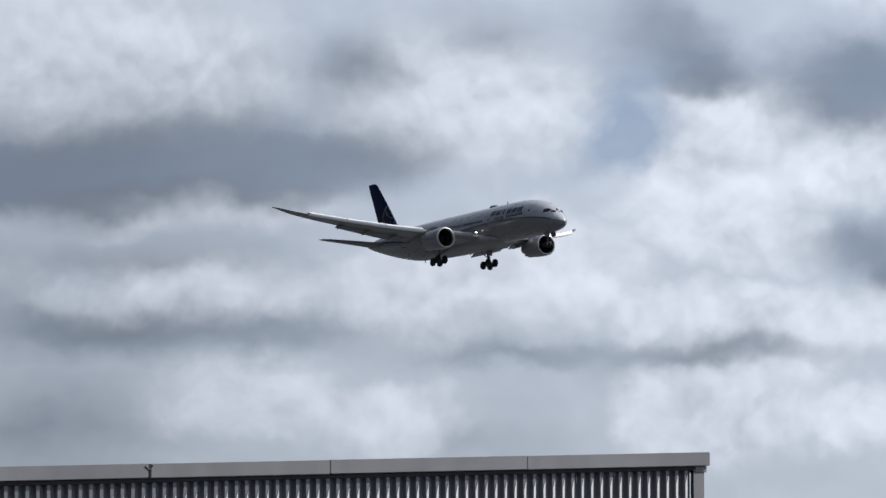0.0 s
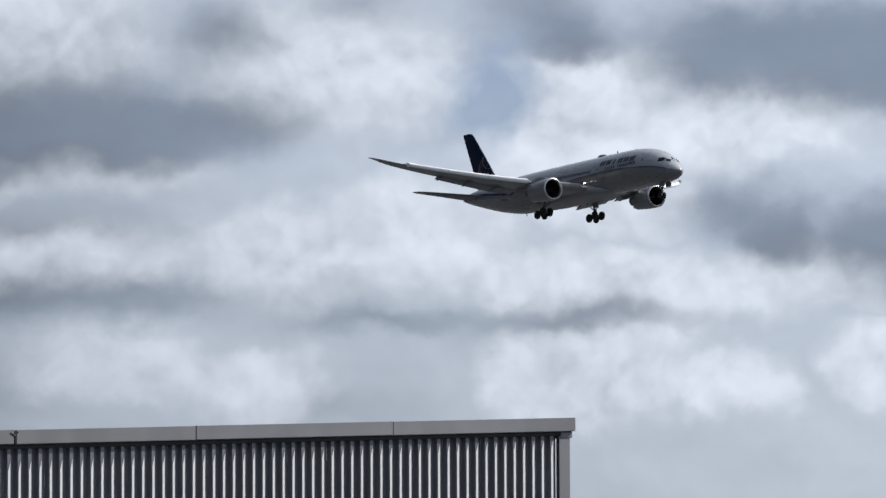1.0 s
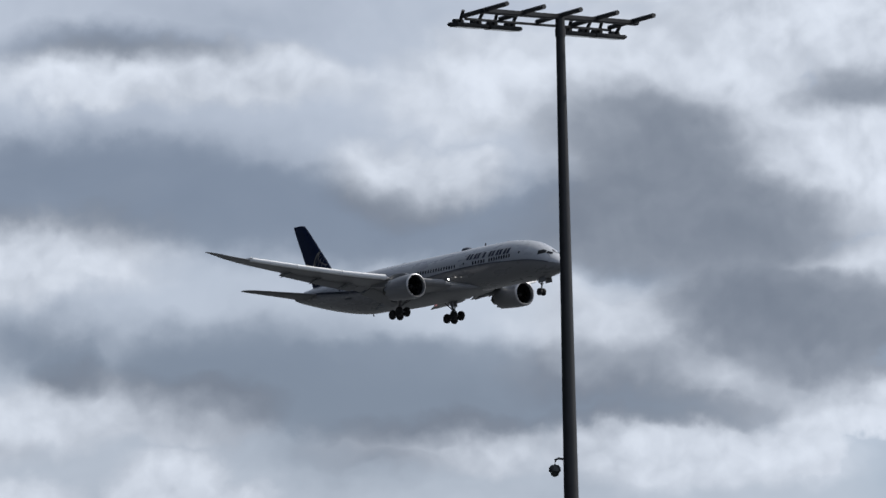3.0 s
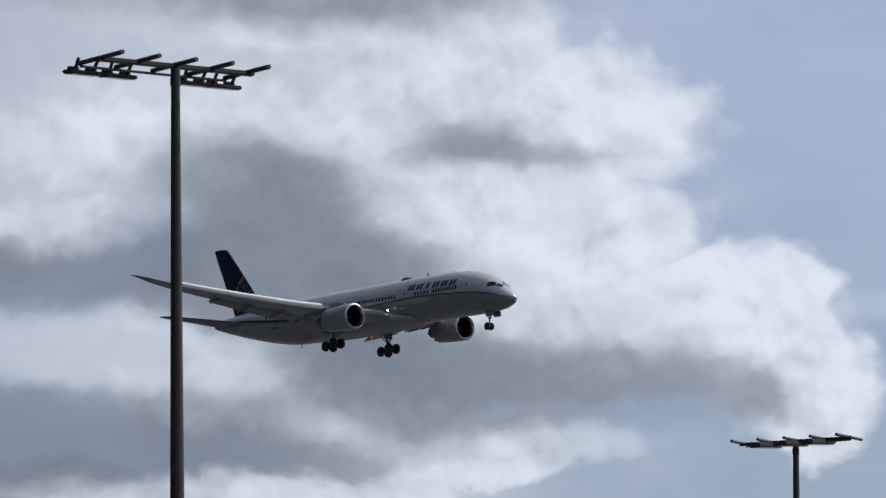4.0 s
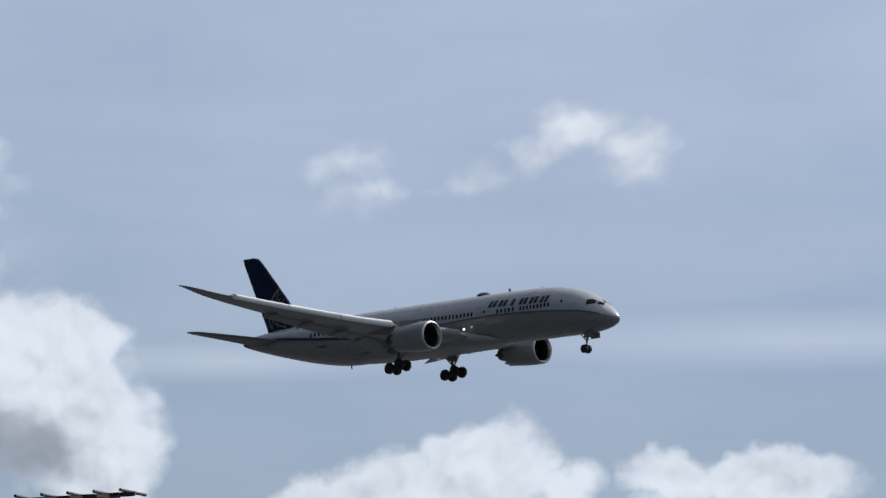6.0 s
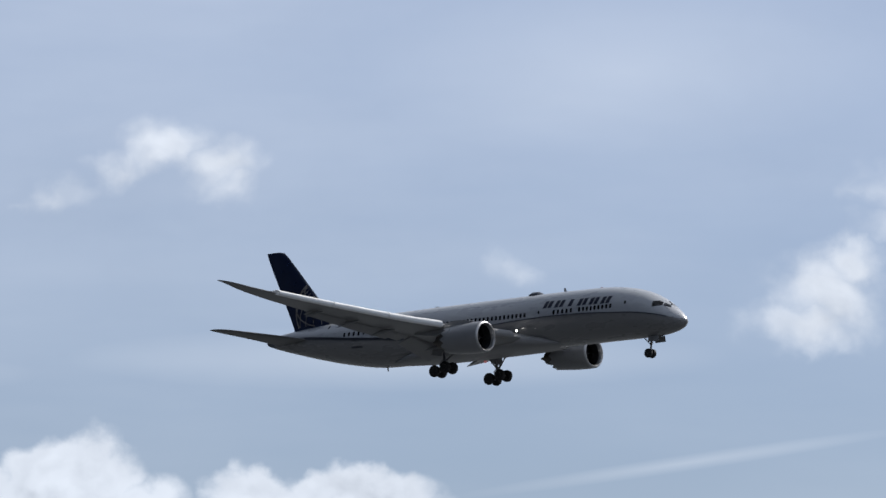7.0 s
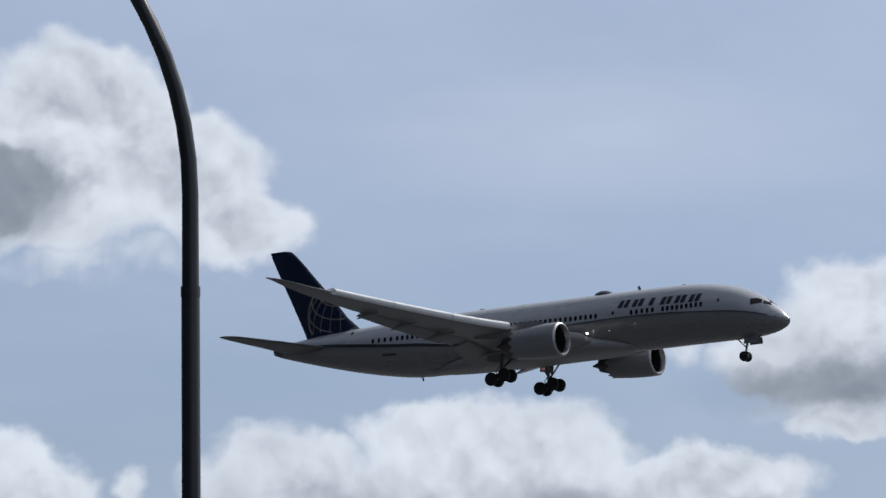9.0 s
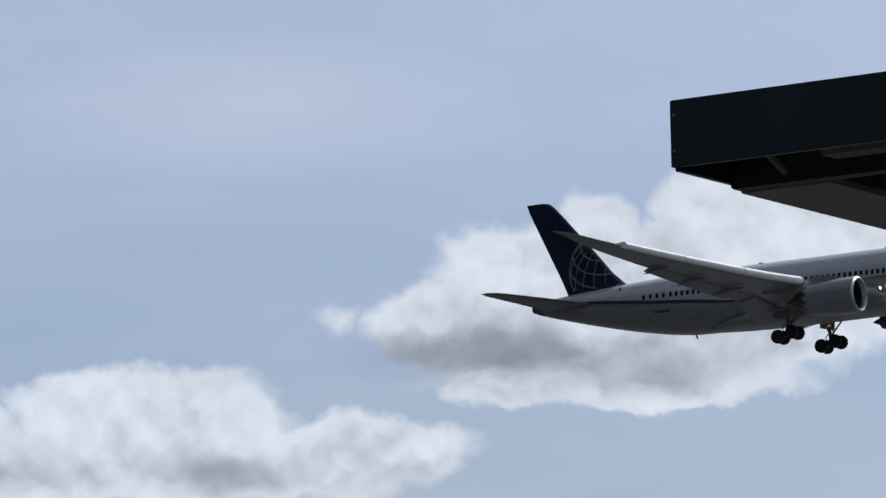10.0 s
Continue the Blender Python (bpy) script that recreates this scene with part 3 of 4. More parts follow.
def engine(parent, side):
    cy, cz, front = 9.9 * side, -2.2, -21.0
    n, teeth = 48, 12
    outer = [(-0.02, 1.60), (-0.05, 1.68), (-0.2, 1.78), (-0.6, 1.79), (-1.2, 1.80), (-2.2, 1.77), (-3.4, 1.70), (-4.6, 1.59), (-5.3, 1.50)]
    inner = [(-0.02, 1.56), (-0.12, 1.49), (-0.5, 1.42), (-1.2, 1.42), (-1.7, 1.44)]

    def ring(x, r, wave=0.0):
        pts = []
        for k in range(n):
            a = 2 * math.pi * k / n
            notch = wave * abs(((k * teeth / n) % 1.0) - 0.5) * 2
            pts.append((front + x - notch, cy + r * math.cos(a), cz + r * math.sin(a)))
        return pts

    body = loft([ring(x, r) for x, r in outer[2:-1]] + [ring(-5.15, 1.51, 0.5), ring(-5.15, 1.44, 0.5), ring(-4.2, 1.43)], caps=False)
    nacelle = part("nacelle", body, white_paint, parent, "pale grey engine nacelle with a scalloped rear edge")
    part("intake_lip", loft([ring(x, r) for x, r in inner[::-1][2:]] + [ring(x, r) for x, r in outer[:3]], caps=False), bare_metal, nacelle, "polished metal intake lip")
    part("intake_duct", loft([ring(x, r) for x, r in inner[2:]], caps=False), intake_dark, nacelle)
    fan = bmesh.new()
    for k in range(18):
        a = 2 * math.pi * k / 18
        quad = []
        for r, da, dx in ((0.35, 0.0, 0.0), (1.41, 0.12, 0.12), (1.41, 0.36, -0.25), (0.35, 0.25, -0.3)):
            quad.append(fan.verts.new((front - 1.45 + dx, cy + r * math.cos(a + da), cz + r * math.sin(a + da))))
        fan.faces.new(quad)
    bmesh.ops.solidify(fan, geom=fan.faces[:], thickness=0.03)
    part("fan", fan, fan_metal, nacelle, "dark swept fan blades")
    part("spinner", lathe([(front - 0.85, 0.02), (front - 1.0, 0.16), (front - 1.3, 0.34), (front - 1.7, 0.42)], (0, cy, cz), 24), fan_metal, nacelle)
    part("back_plate", lathe([(front - 1.72, 1.44), (front - 1.74, 0.02)], (0, cy, cz), 24), intake_dark, nacelle)
    part("core_cowl", lathe([(front - 3.9, 1.2), (front - 5.4, 1.12), (front - 6.3, 0.88), (front - 6.9, 0.72), (front - 6.85, 0.66)], (0, cy, cz), 32), hot_metal, nacelle, "dark exhaust cone and core cowl")
    part("exhaust_plug", lathe([(front - 6.0, 0.5), (front - 7.0, 0.42), (front - 7.9, 0.05)], (0, cy, cz), 24), hot_metal, nacelle)
    rings = []
    for s, low, high, wide in ((22.6, -0.50, -0.38, 0.06), (23.6, -0.75, -0.10, 0.26), (25.4, -0.9, 0.0, 0.34), (26.6, -1.2, -0.2, 0.36), (28.2, -1.5, -0.65, 0.34), (30.0, -1.25, -0.75, 0.22), (31.5, -1.05, -0.85, 0.05)):
        rings.append([(-s, cy + wide * x, low if z < 0 else high) for x, z in ((-1, -1), (1, -1), (1, 1), (0.4, 1.0), (-0.4, 1.0), (-1, 1))])
    part("pylon", loft(rings), fairing_paint, parent)
    strake = part("strake", block((1.1, 0.03, 0.4), (front - 1.9, cy - side * 1.45, cz + 1.5), Matrix.Rotation(radians(side * 42), 4, "X")), white_paint, nacelle, smooth=False)


def main_gear(parent, side):
    y, s, z = 4.97 * side, 31.35, -4.58
    leg = part("main_gear_leg", join(tube([(-s, y * 0.92, -1.8), (-s, y, z)], 0.2, 14, 0.17), tube([(-s + 0.25, y, -3.0), (-s + 0.32, y, z + 0.55)], 0.07, 8)), dull_metal, parent, "dark steel main landing gear leg")
    part("side_stay", tube([(-s + 0.2, y * 0.55, -2.3), (-s, y, -3.7)], 0.09, 8), dull_metal, leg)
    part("drag_stay", tube([(-s + 1.9, y * 0.85, -2.2), (-s, y, -3.8)], 0.09, 8), dull_metal, leg)
    part("torque_link", join(tube([(-s - 0.15, y, -3.4), (-s - 0.6, y, -3.95)], 0.05, 6), tube([(-s - 0.6, y, -3.95), (-s - 0.15, y, -4.5)], 0.05, 6)), dull_metal, leg)
    part("gear_door", block((1.6, 0.06, 0.95), (-s - 0.5, y + side * 0.42, -2.5), Matrix.Rotation(radians(side * 12), 4, "X") @ Matrix.Rotation(radians(12), 4, "Y"), 0.02), fairing_paint, leg, "pale gear door panel")
    tilt = radians(11)
    fore, aft = (-s + 0.80 * math.cos(tilt), z + 0.80 * math.sin(tilt)), (-s - 0.80 * math.cos(tilt), z - 0.80 * math.sin(tilt))
    bogie = part("bogie_beam", tube([(fore[0], y, fore[1]), (aft[0], y, aft[1])], 0.15, 10), dull_metal, parent)
    for x, zz in (fore, aft):
        part("axle", tube([(x, y - 0.75, zz), (x, y + 0.75, zz)], 0.09, 8), dull_metal, bogie)
        for off in (-0.68, 0.68):
            wheel(parent, (x, y + off, zz), 0.70, 0.5)


def nose_gear(parent):
    s, z = 5.3, -4.68
    leg = part("nose_gear_leg", join(tube([(-s + 0.35, 0, -2.5), (-s, 0, z)], 0.13, 12, 0.1), tube([(-s - 0.95, 0, -2.7), (-s + 0.1, 0, -3.75)], 0.06, 8)), dull_metal, parent, "steel nose landing gear leg")
    part("axle", tube([(-s, -0.5, z), (-s, 0.5, z)], 0.07, 8), dull_metal, leg)
    for side in (-1, 1):
        wheel(parent, (-s, 0.34 * side, z), 0.53, 0.36)
        part("nose_gear_door", block((1.5, 0.05, 0.72), (-s + 0.95, 0.62 * side, -3.12), Matrix.Rotation(radians(side * 10), 4, "X"), 0.02), fairing_paint, leg, "pale nose gear door")
        part("taxi_light", lathe([(-s + 0.16, 0.02), (-s + 0.24, 0.10), (-s + 0.26, 0.02)], (0, 0.18 * side, -3.5), 12), dark_glass, leg)


def airliner():
    plane = new("airliner")
    rings = []
    stations = [0.0, 0.1, 0.3, 0.55, 0.8, 1.2, 1.6, 2.1, 2.6, 3.1, 3.6, 4.3, 5, 6, 7, 8, 9, 10, 11.5] + [13.5 + 2.05 * i for i in range(15)] + [44, 45.5, 47, 48.7, 50.5, 52.2, 54, 55.7, 57.5, 59, 60.5]
    for s in stations:
        rings.append([hull_point(s, 2 * math.pi * k / 56) for k in range(56)])
    hull = part("fuselage", loft(rings), hull_paint, plane, "white over grey painted fuselage")
    part("tail_cone", loft([[hull_point(s, 2 * math.pi * k / 28) for k in range(28)] for s in (60.5, 61.2, 61.8)]), line_paint, plane, "dark auxiliary power exhaust cone")
    belly = []
    for s, w, low, high in ((17.0, 1.2, -2.7, -2.2), (19, 2.5, -2.88, -1.6), (21.5, 3.2, -2.97, -1.0), (25, 3.45, -2.98, -0.8), (31, 3.45, -2.98, -0.8), (35, 3.25, -2.96, -1.1), (38.5, 2.6, -2.88, -1.6), (41.5, 1.4, -2.75, -2.2)):
        c, h = (low + high) / 2, (high - low) / 2
        belly.append([(-s, w * math.copysign(abs(math.cos(a)) ** 0.75, math.cos(a)), c + h * math.copysign(abs(math.sin(a)) ** 0.75, math.sin(a))) for a in (2 * math.pi * k / 36 for k in range(36))])
    part("belly_fairing", loft(belly), fairing_paint, plane, "grey wing-to-body fairing")
    for side in (-1, 1):
        ys = [2.0, 3.2, 4.5, 6, 8, 9.9, 12, 14, 16, 18, 20, 22, 24, 26, 26.8, 27.6, 28.2, 28.8, 29.3, 29.7, 30.0]
        wing = part("wing", loft([wing_section(y, side) for y in ys]), wing_paint, plane, "grey swept wing with a raked tip")
        for y0, y1 in ((4.2, 8.9), (10.9, 15.8), (15.9, 20.9), (21.0, 26.0)):
            rings = []
            for i in range(5):
                y = y0 + (y1 - y0) * i / 4
                le, ch, z = spline(WING_LE, y), spline(WING_CHORD, y), spline(WING_Z, y)
                c2 = 0.95 + ch * 0.06
                rings.append(foil(le - c2 * 0.45, c2 * 1.2, y * side, z - 0.08 + ch * 0.006, 0.48, -12, n=10))
            part("slat", loft(rings), slat_paint if y0 > 10 else wing_paint, wing, "bright leading-edge slat" if y0 > 10 else "grey inboard slat")
        flap("inboard_flap", 3.4, 9.2, side, wing, 20, 0.25, 0.04)
        flap("outboard_flap", 11.0, 20.6, side, wing, 20, 0.25, 0.035)
        flap("flaperon", 9.4, 10.8, side, wing, 14, 0.24, 0.03)
        flap("aileron", 20.9, 25.8, side, wing, 5, 0.22, 0.0)
        for y, size in ((5.6, 0.45), (12.6, 0.62), (16.4, 0.58), (20.2, 0.5)):
            le, ch, z = spline(WING_LE, y), spline(WING_CHORD, y), spline(WING_Z, y)
            rings = []
            for u, r, d in ((0.0, 0.03, 0.0), (0.12, 0.2, -0.08), (0.35, 0.34, -0.2), (0.6, 0.34, -0.36), (0.82, 0.22, -0.58), (1.0, 0.03, -0.8)):
                x = le + ch * 0.52 + u * (ch * 0.42 + 1.6 * size)
                rings.append([(-x, y * side + r * 0.62 * size * math.cos(a), z - ch * 0.06 + d * size + r * size * math.sin(a)) for a in (2 * math.pi * k / 14 for k in range(14))])
            part("flap_track_fairing", loft(rings), fairing_paint, wing)
        part("landing_light", lathe([(0.03, 0.02), (0.0, 0.12), (-0.08, 0.12)], (-21.75, 3.46 * side, -0.86), 14), lamp_glow, plane, "lit white landing light in the wing root")
        part("taxi_light", lathe([(0.02, 0.02), (0.0, 0.035), (-0.05, 0.035)], (-19.4, 2.98 * side, -0.80), 10), small_glow, plane, "small lit white lamp")
        part("navigation_light", lathe([(0.25, 0.01), (0.15, 0.05), (-0.2, 0.06), (-0.4, 0.02)], (-38.55, 26.5 * side, 3.06), 8), slat_paint, wing)
        engine(plane, side)
        main_gear(plane, side)
        tail = [foil(le, ch, y * side, z, 0.09, 1.0, n=10, camber=0) for y, le, ch, z in ((0.4, 53.6, 5.9, 1.35), (1.6, 54.6, 5.3, 1.45), (4, 56.5, 4.2, 1.78), (7, 58.9, 3.0, 2.2), (8.8, 60.3, 2.2, 2.42), (9.4, 61.0, 1.6, 2.5), (9.75, 61.8, 0.8, 2.54))]
        part("tailplane", loft(tail), tail_paint, plane, "grey horizontal tailplane")
        # cheat line in a thin slate ribbon
        bm_rows = []
        for i in range(60):
            s = 1.0 + 59.0 * i / 59
            z = spline(CHEAT, s)
            half = 0.06 + 0.10 * max(0, min(1, (s - 34) / 8))
            bm_rows.append([(s, z - half), (s, z + half)])
        hull_patch("cheat_line", bm_rows, plane, line_paint, side, "slate cheat line")
        # cabin windows
        for s0, s1, count in ((8.7, 13.1, 9), (14.3, 16.8, 5), (21.0, 39.6, 32), (41.2, 45.0, 7), (45.8, 48.1, 4)):
            for k in range(count):
                s = s0 + (s1 - s0) * k / (count - 1)
                z = 0.78 + 0.0135 * max(0, s - 12)
                w, h = 0.15, 0.25
                rows = [[(s - w * 0.6, z + h), (s + w * 0.6, z + h)], [(s - w, z + h * 0.7), (s + w, z + h * 0.7)], [(s - w, z - h * 0.7), (s + w, z - h * 0.7)], [(s - w * 0.6, z - h), (s + w * 0.6, z - h)]]
                hull_patch("cabin_window", rows, hull, dark_glass, side)
        # passenger door outlines with a small pane
        for s in (6.8, 19.0, 40.4, 51.2):
            base = spline(CHEAT, s) if s > 50 else -0.35
            hull_patch("door_pane", [[(s - 0.12, base + 1.55), (s + 0.12, base + 1.55)], [(s - 0.12, base + 1.2), (s + 0.12, base + 1.2)]], hull, dark_glass, side)
            for ds in (-0.55, 0.55):
                hull_patch("door_seam", [[(s + ds - 0.02, base + 2.0), (s + ds + 0.02, base + 2.0)], [(s + ds - 0.02, base), (s + ds + 0.02, base)]], hull, fairing_paint, side)
        # the airline's name, as six plain slanted bars
        for k in range(6):
            s0 = 18.5 - k * 1.66
            zb = 1.42 - 0.055 * k
            lean = 0.28 if side < 0 else -0.28
            for a, b in ((0.0, 0.52), (0.70, 1.22)) if k != 2 else ((0.30, 0.84),):
                hull_patch("name_bar", [[(s0 - a - lean, zb + 0.82), (s0 - b - lean, zb + 0.82)], [(s0 - a - lean / 2, zb + 0.41), (s0 - b - lean / 2, zb + 0.41)], [(s0 - a, zb), (s0 - b, zb)]], plane, letter_paint, side)
        # a bar for the registration
        hull_patch("registration_bar", [[(45.2, -0.30), (47.0, -0.22)], [(45.2, -0.52), (47.0, -0.44)]], plane, line_paint, side)
        # flight deck panes
        for quad in (((3.55, 0.92), (2.62, 1.02), (2.42, 0.38), (3.45, 0.25)), ((2.52, 1.0), (1.98, 0.62), (1.62, 0.10), (2.34, 0.36))):
            (a, b, c, d) = quad
            rows = []
            for u in (0, 0.5, 1):
                left = (a[0] + (d[0] - a[0]) * u, a[1] + (d[1] - a[1]) * u)
                right = (b[0] + (c[0] - b[0]) * u, b[1] + (c[1] - b[1]) * u)
                rows.append([left, ((left[0] + right[0]) / 2, (left[1] + right[1]) / 2), right])
            hull_patch("flight_deck_pane", rows, hull, dark_glass, side, "dark flight deck window", 0.02)
    for k in (-1, 1):
        bm = bmesh.new()
        quad = [bm.verts.new(p) for p in (hull_point(2.25, radians(90 - 4 * k), 0.02), hull_point(2.25, radians(90 - 44 * k), 0.02), hull_point(1.62, radians(90 - 50 * k), 0.02), hull_point(1.62, radians(90 - 4 * k), 0.02))]
        bm.faces.new(quad)
        bmesh.ops.solidify(bm, geom=bm.faces[:], thickness=0.012)
        part("windscreen_pane", bm, dark_glass, hull)
    nose_gear(plane)
    # fin
    FIN = [(2.4, 50.0, 7.7), (3.4, 51.4, 6.65), (4.6, 52.7, 5.85), (6.5, 54.2, 5.2), (8.5, 55.9, 4.4), (10.5, 57.6, 3.6), (11.8, 58.75, 3.0), (12.3, 59.3, 2.6), (12.45, 60.0, 1.95)]
    rings = []
    for z, le, ch in FIN:
        flat = foil(le, ch, 0, 0, 0.10, 0, n=12, camber=0)
        rings.append([Vector((p.x, p.z, z)) for p in flat])
    fin = part("fin", loft(rings), navy_paint, plane, "navy blue vertical fin with pale lattice marking")

    def fin_half(s, z):
        le = spline([(r[0], r[1]) for r in FIN], z)
        ch = spline([(r[0], r[2]) for r in FIN], z)
        x = min(max((s - le) / ch, 0), 1)
        return ch * 5 * 0.10 * (0.2969 * math.sqrt(x) - 0.126 * x - 0.3516 * x * x + 0.2843 * x**3 - 0.1015 * x**4)

    def inside_fin(s, z):
        le = spline([(r[0], r[1]) for r in FIN], z)
        ch = spline([(r[0], r[2]) for r in FIN], z)
        return le + 0.12 < s < le + ch - 0.15 and z > 3.15

    # a plain lattice of pale arcs over the lower fin: rings and spokes of a tilted sphere
    cs, cz, rad, tilt = 53.4, 4.8, 4.05, radians(35)
    strokes = []

    def on_sphere(lat, lon):
        x, y, z = math.cos(lat) * math.sin(lon), math.cos(lat) * math.cos(lon), math.sin(lat)
        front = y * math.cos(tilt) + z * math.sin(tilt)
        return (cs + rad * x, cz + rad * (z * math.cos(tilt) - y * math.sin(tilt))) if front > -0.02 else (0, 0)

    for lat in (70, 50, 30, 10, -10, -30):
        strokes.append((0.075, [on_sphere(radians(lat), radians(4 * i)) for i in range(-30, 31)]))
    for lon in range(-120, 121, 20):
        strokes.append((0.05, [on_sphere(radians(80 - 4 * i), radians(lon)) for i in range(40)]))
    strokes.append((0.085, [(cs + rad * math.cos(radians(3 * i)), cz + rad * math.sin(radians(3 * i))) for i in range(121)]))
    for side in (-1, 1):
        for half_wide, line in strokes:
            run = []
            for s, z in line + [(0, 0)]:
                if inside_fin(s, z):
                    run.append((s, z))
                    continue
                if len(run) > 3:
                    bm = bmesh.new()
                    rows = []
                    for i, (ss, zz) in enumerate(run):
                        a, b = run[max(i - 1, 0)], run[min(i + 1, len(run) - 1)]
                        d = Vector((b[0] - a[0], b[1] - a[1])).normalized() * half_wide
                        rows.append([bm.verts.new((-(ss + q * d.y), side * (fin_half(ss, zz) + 0.015), zz - q * d.x)) for q in (-1, 1)])
                    for a, b in zip(rows, rows[1:]):
                        bm.faces.new((a[0], a[1], b[1], b[0]))
                    bmesh.ops.solidify(bm, geom=bm.faces[:], thickness=0.01)
                    part("lattice_stroke", bm, mark_paint, fin)
                run = []
    # antennas, satellite dome, beacons
    rings = []
    for u, r in ((0, 0.02), (0.1, 0.3), (0.3, 0.62), (0.6, 0.66), (0.85, 0.4), (1, 0.03)):
        rings.append([(-20.4 - 2.3 * u, 0.75 * r / 0.66 * math.cos(a), 3.50 + r * 0.62 * max(math.sin(a), -0.3)) for a in (2 * math.pi * k / 20 for k in range(20))])
    part("satellite_dome", loft(rings), line_paint, plane, "dark low satellite antenna dome on the crown")
    blade = ((0, 0), (0.15, 0.03), (0.4, 0), (0.15, -0.03))
    part("antenna_blade", loft([[(-17.1 - x, y, 3.45) for x, y in blade], [(-17.25 - x * 0.7, y * 0.5, 3.93) for x, y in blade]]), fairing_paint, plane)
    part("antenna_blade", block((0.5, 0.05, 0.16), (-36.2, 0, 3.58), None, 0.01), fairing_paint, plane)
    part("tail_skid", block((0.16, 0.08, 0.42), (-43.7, 0, -2.95), Matrix.Rotation(radians(-18), 4, "Y"), 0.015), dull_metal, plane)
    part("crown_beacon", lathe([(-11.9, 0.01), (-12.0, 0.08), (-12.15, 0.08), (-12.25, 0.01)], (0, 0, 3.47), 10), beacon_glass, plane, "unlit red beacon lamp")
    part("belly_beacon", lathe([(-28.95, 0.01), (-29.05, 0.13), (-29.3, 0.13), (-29.4, 0.01)], (0, 0, -3.42), 10), beacon_glow, plane, "red beacon lamp")
    tagged(plane, "white and grey twin-engine airliner on approach, landing gear down", "airliner")
    return plane


plane = airliner()


# ---- profiled-sheet shed ----
def shed():
    """A tall shed clad in ribbed grey sheet; its verge falls away from the far corner."""
    az = radians(-56.18)
    far = 150.0
    corner = Vector((math.sin(az) * far, math.cos(az) * far, 0))
    along = (Vector((-math.cos(az), math.sin(az), 0)) * math.cos(radians(39)) - Vector((math.sin(az), math.cos(az), 0)) * math.sin(radians(39))).normalized()
    out = Vector((-along.y, along.x, 0))
    if out.dot(corner) > 0:
        out = -out
    house = new("metal_shed")
    top = far * math.tan(radians(4.50)) + EYE[2]
    fall = math.tan(radians(3.62))
    length, deep, pitch = 34.0, 45.0, 0.25

    def at(u, v, z):
        return corner + along * u + out * v + Vector((0, 0, z))

    def verge(u):
        return top - fall * u

    bm = bmesh.new()
    for a, b in (((0.35, -0.12), (0.35, -deep)), ((0.35, -deep), (length, -deep)), ((length, -deep), (length, -0.12))):
        q = [bm.verts.new(at(*a, 0)), bm.verts.new(at(*b, 0)), bm.verts.new(at(*b, verge(b[0]) - 0.4)), bm.verts.new(at(*a, verge(a[0]) - 0.4))]
        bm.faces.new(q)
    bmesh.ops.solidify(bm, geom=bm.faces[:], thickness=0.1)
    part("wall", bm, shaded_cladding_paint, house, smooth=False)
    bm = bmesh.new()
    q = [bm.verts.new(at(u, v, verge(u) - 0.1)) for u, v in ((0.02, -0.02), (0.02, -deep), (length, -deep), (length, -0.02))]
    bm.faces.new(q)
    bmesh.ops.solidify(bm, geom=bm.faces[:], thickness=0.08)
    part("roof", bm, roof_sheet, house, smooth=False)
    # ribbed cladding, one sheet per metre of wall
    for k in range(int(length)):
        bm = bmesh.new()
        rows = []
        u0 = 0.45 + k
        pts = []
        for r in range(4):
            base = u0 + r * pitch
            pts += [(base, 0.0), (base + 0.13, 0.0), (base + 0.14, 0.115), (base + 0.22, 0.115), (base + 0.23, 0.0)]
        pts.append((u0 + 0.999, 0.0))
        lowr = [bm.verts.new(at(u, v, 0)) for u, v in pts]
        high = [bm.verts.new(at(u, v, verge(u) - 0.34)) for u, v in pts]
        for i in range(len(pts) - 1):
            bm.faces.new((lowr[i], lowr[i + 1], high[i + 1], high[i]))
        part("cladding_sheet", bm, shaded_cladding_paint, house, "ribbed metal wall sheet, shade between ribs in its dark tone" if k == 0 else "", smooth=False)
        # added pale strips paint the sun on the rib crests
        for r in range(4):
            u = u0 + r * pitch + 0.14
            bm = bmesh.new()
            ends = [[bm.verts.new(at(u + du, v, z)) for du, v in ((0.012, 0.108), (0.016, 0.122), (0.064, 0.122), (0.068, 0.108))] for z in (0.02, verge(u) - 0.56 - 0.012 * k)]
            # slanted top ends shape the edge of the fascia's shadow
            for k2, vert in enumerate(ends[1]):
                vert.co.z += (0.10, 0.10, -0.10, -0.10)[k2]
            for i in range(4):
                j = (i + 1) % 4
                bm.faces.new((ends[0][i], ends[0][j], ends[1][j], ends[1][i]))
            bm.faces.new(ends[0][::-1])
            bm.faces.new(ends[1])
            part("sunlit_crest", bm, sunlit_crest_paint, house, "pale strip painting sunlight on a wall rib's crest" if k == 0 and r == 0 else "", smooth=False)
    # corner flashing, filler under the verge, fascia lengths with lapped joints
    part("corner_flashing", join(block((0.28, 0.02, top - 0.36), (0.30, 0.12, (top - 0.36) / 2)), block((0.02, 0.4, top - 0.36), (0.17, -0.10, (top - 0.36) / 2))), fascia_paint, house, smooth=False).matrix_local = Matrix((( along.x, out.x, 0, corner.x), (along.y, out.y, 0, corner.y), (0, 0, 1, 0), (0, 0, 0, 1)))

    def rail(name, u0, u1, v0, v1, z0, z1, mat, label=""):
        bm = bmesh.new()
        ends = []
        for u in (u0, u1):
            ends.append([bm.verts.new(at(u, v, verge(u) + z)) for v, z in ((v0, z0), (v1, z0), (v1, z1), (v0, z1))])
        a, b = ends
        for i in range(4):
            j = (i + 1) % 4
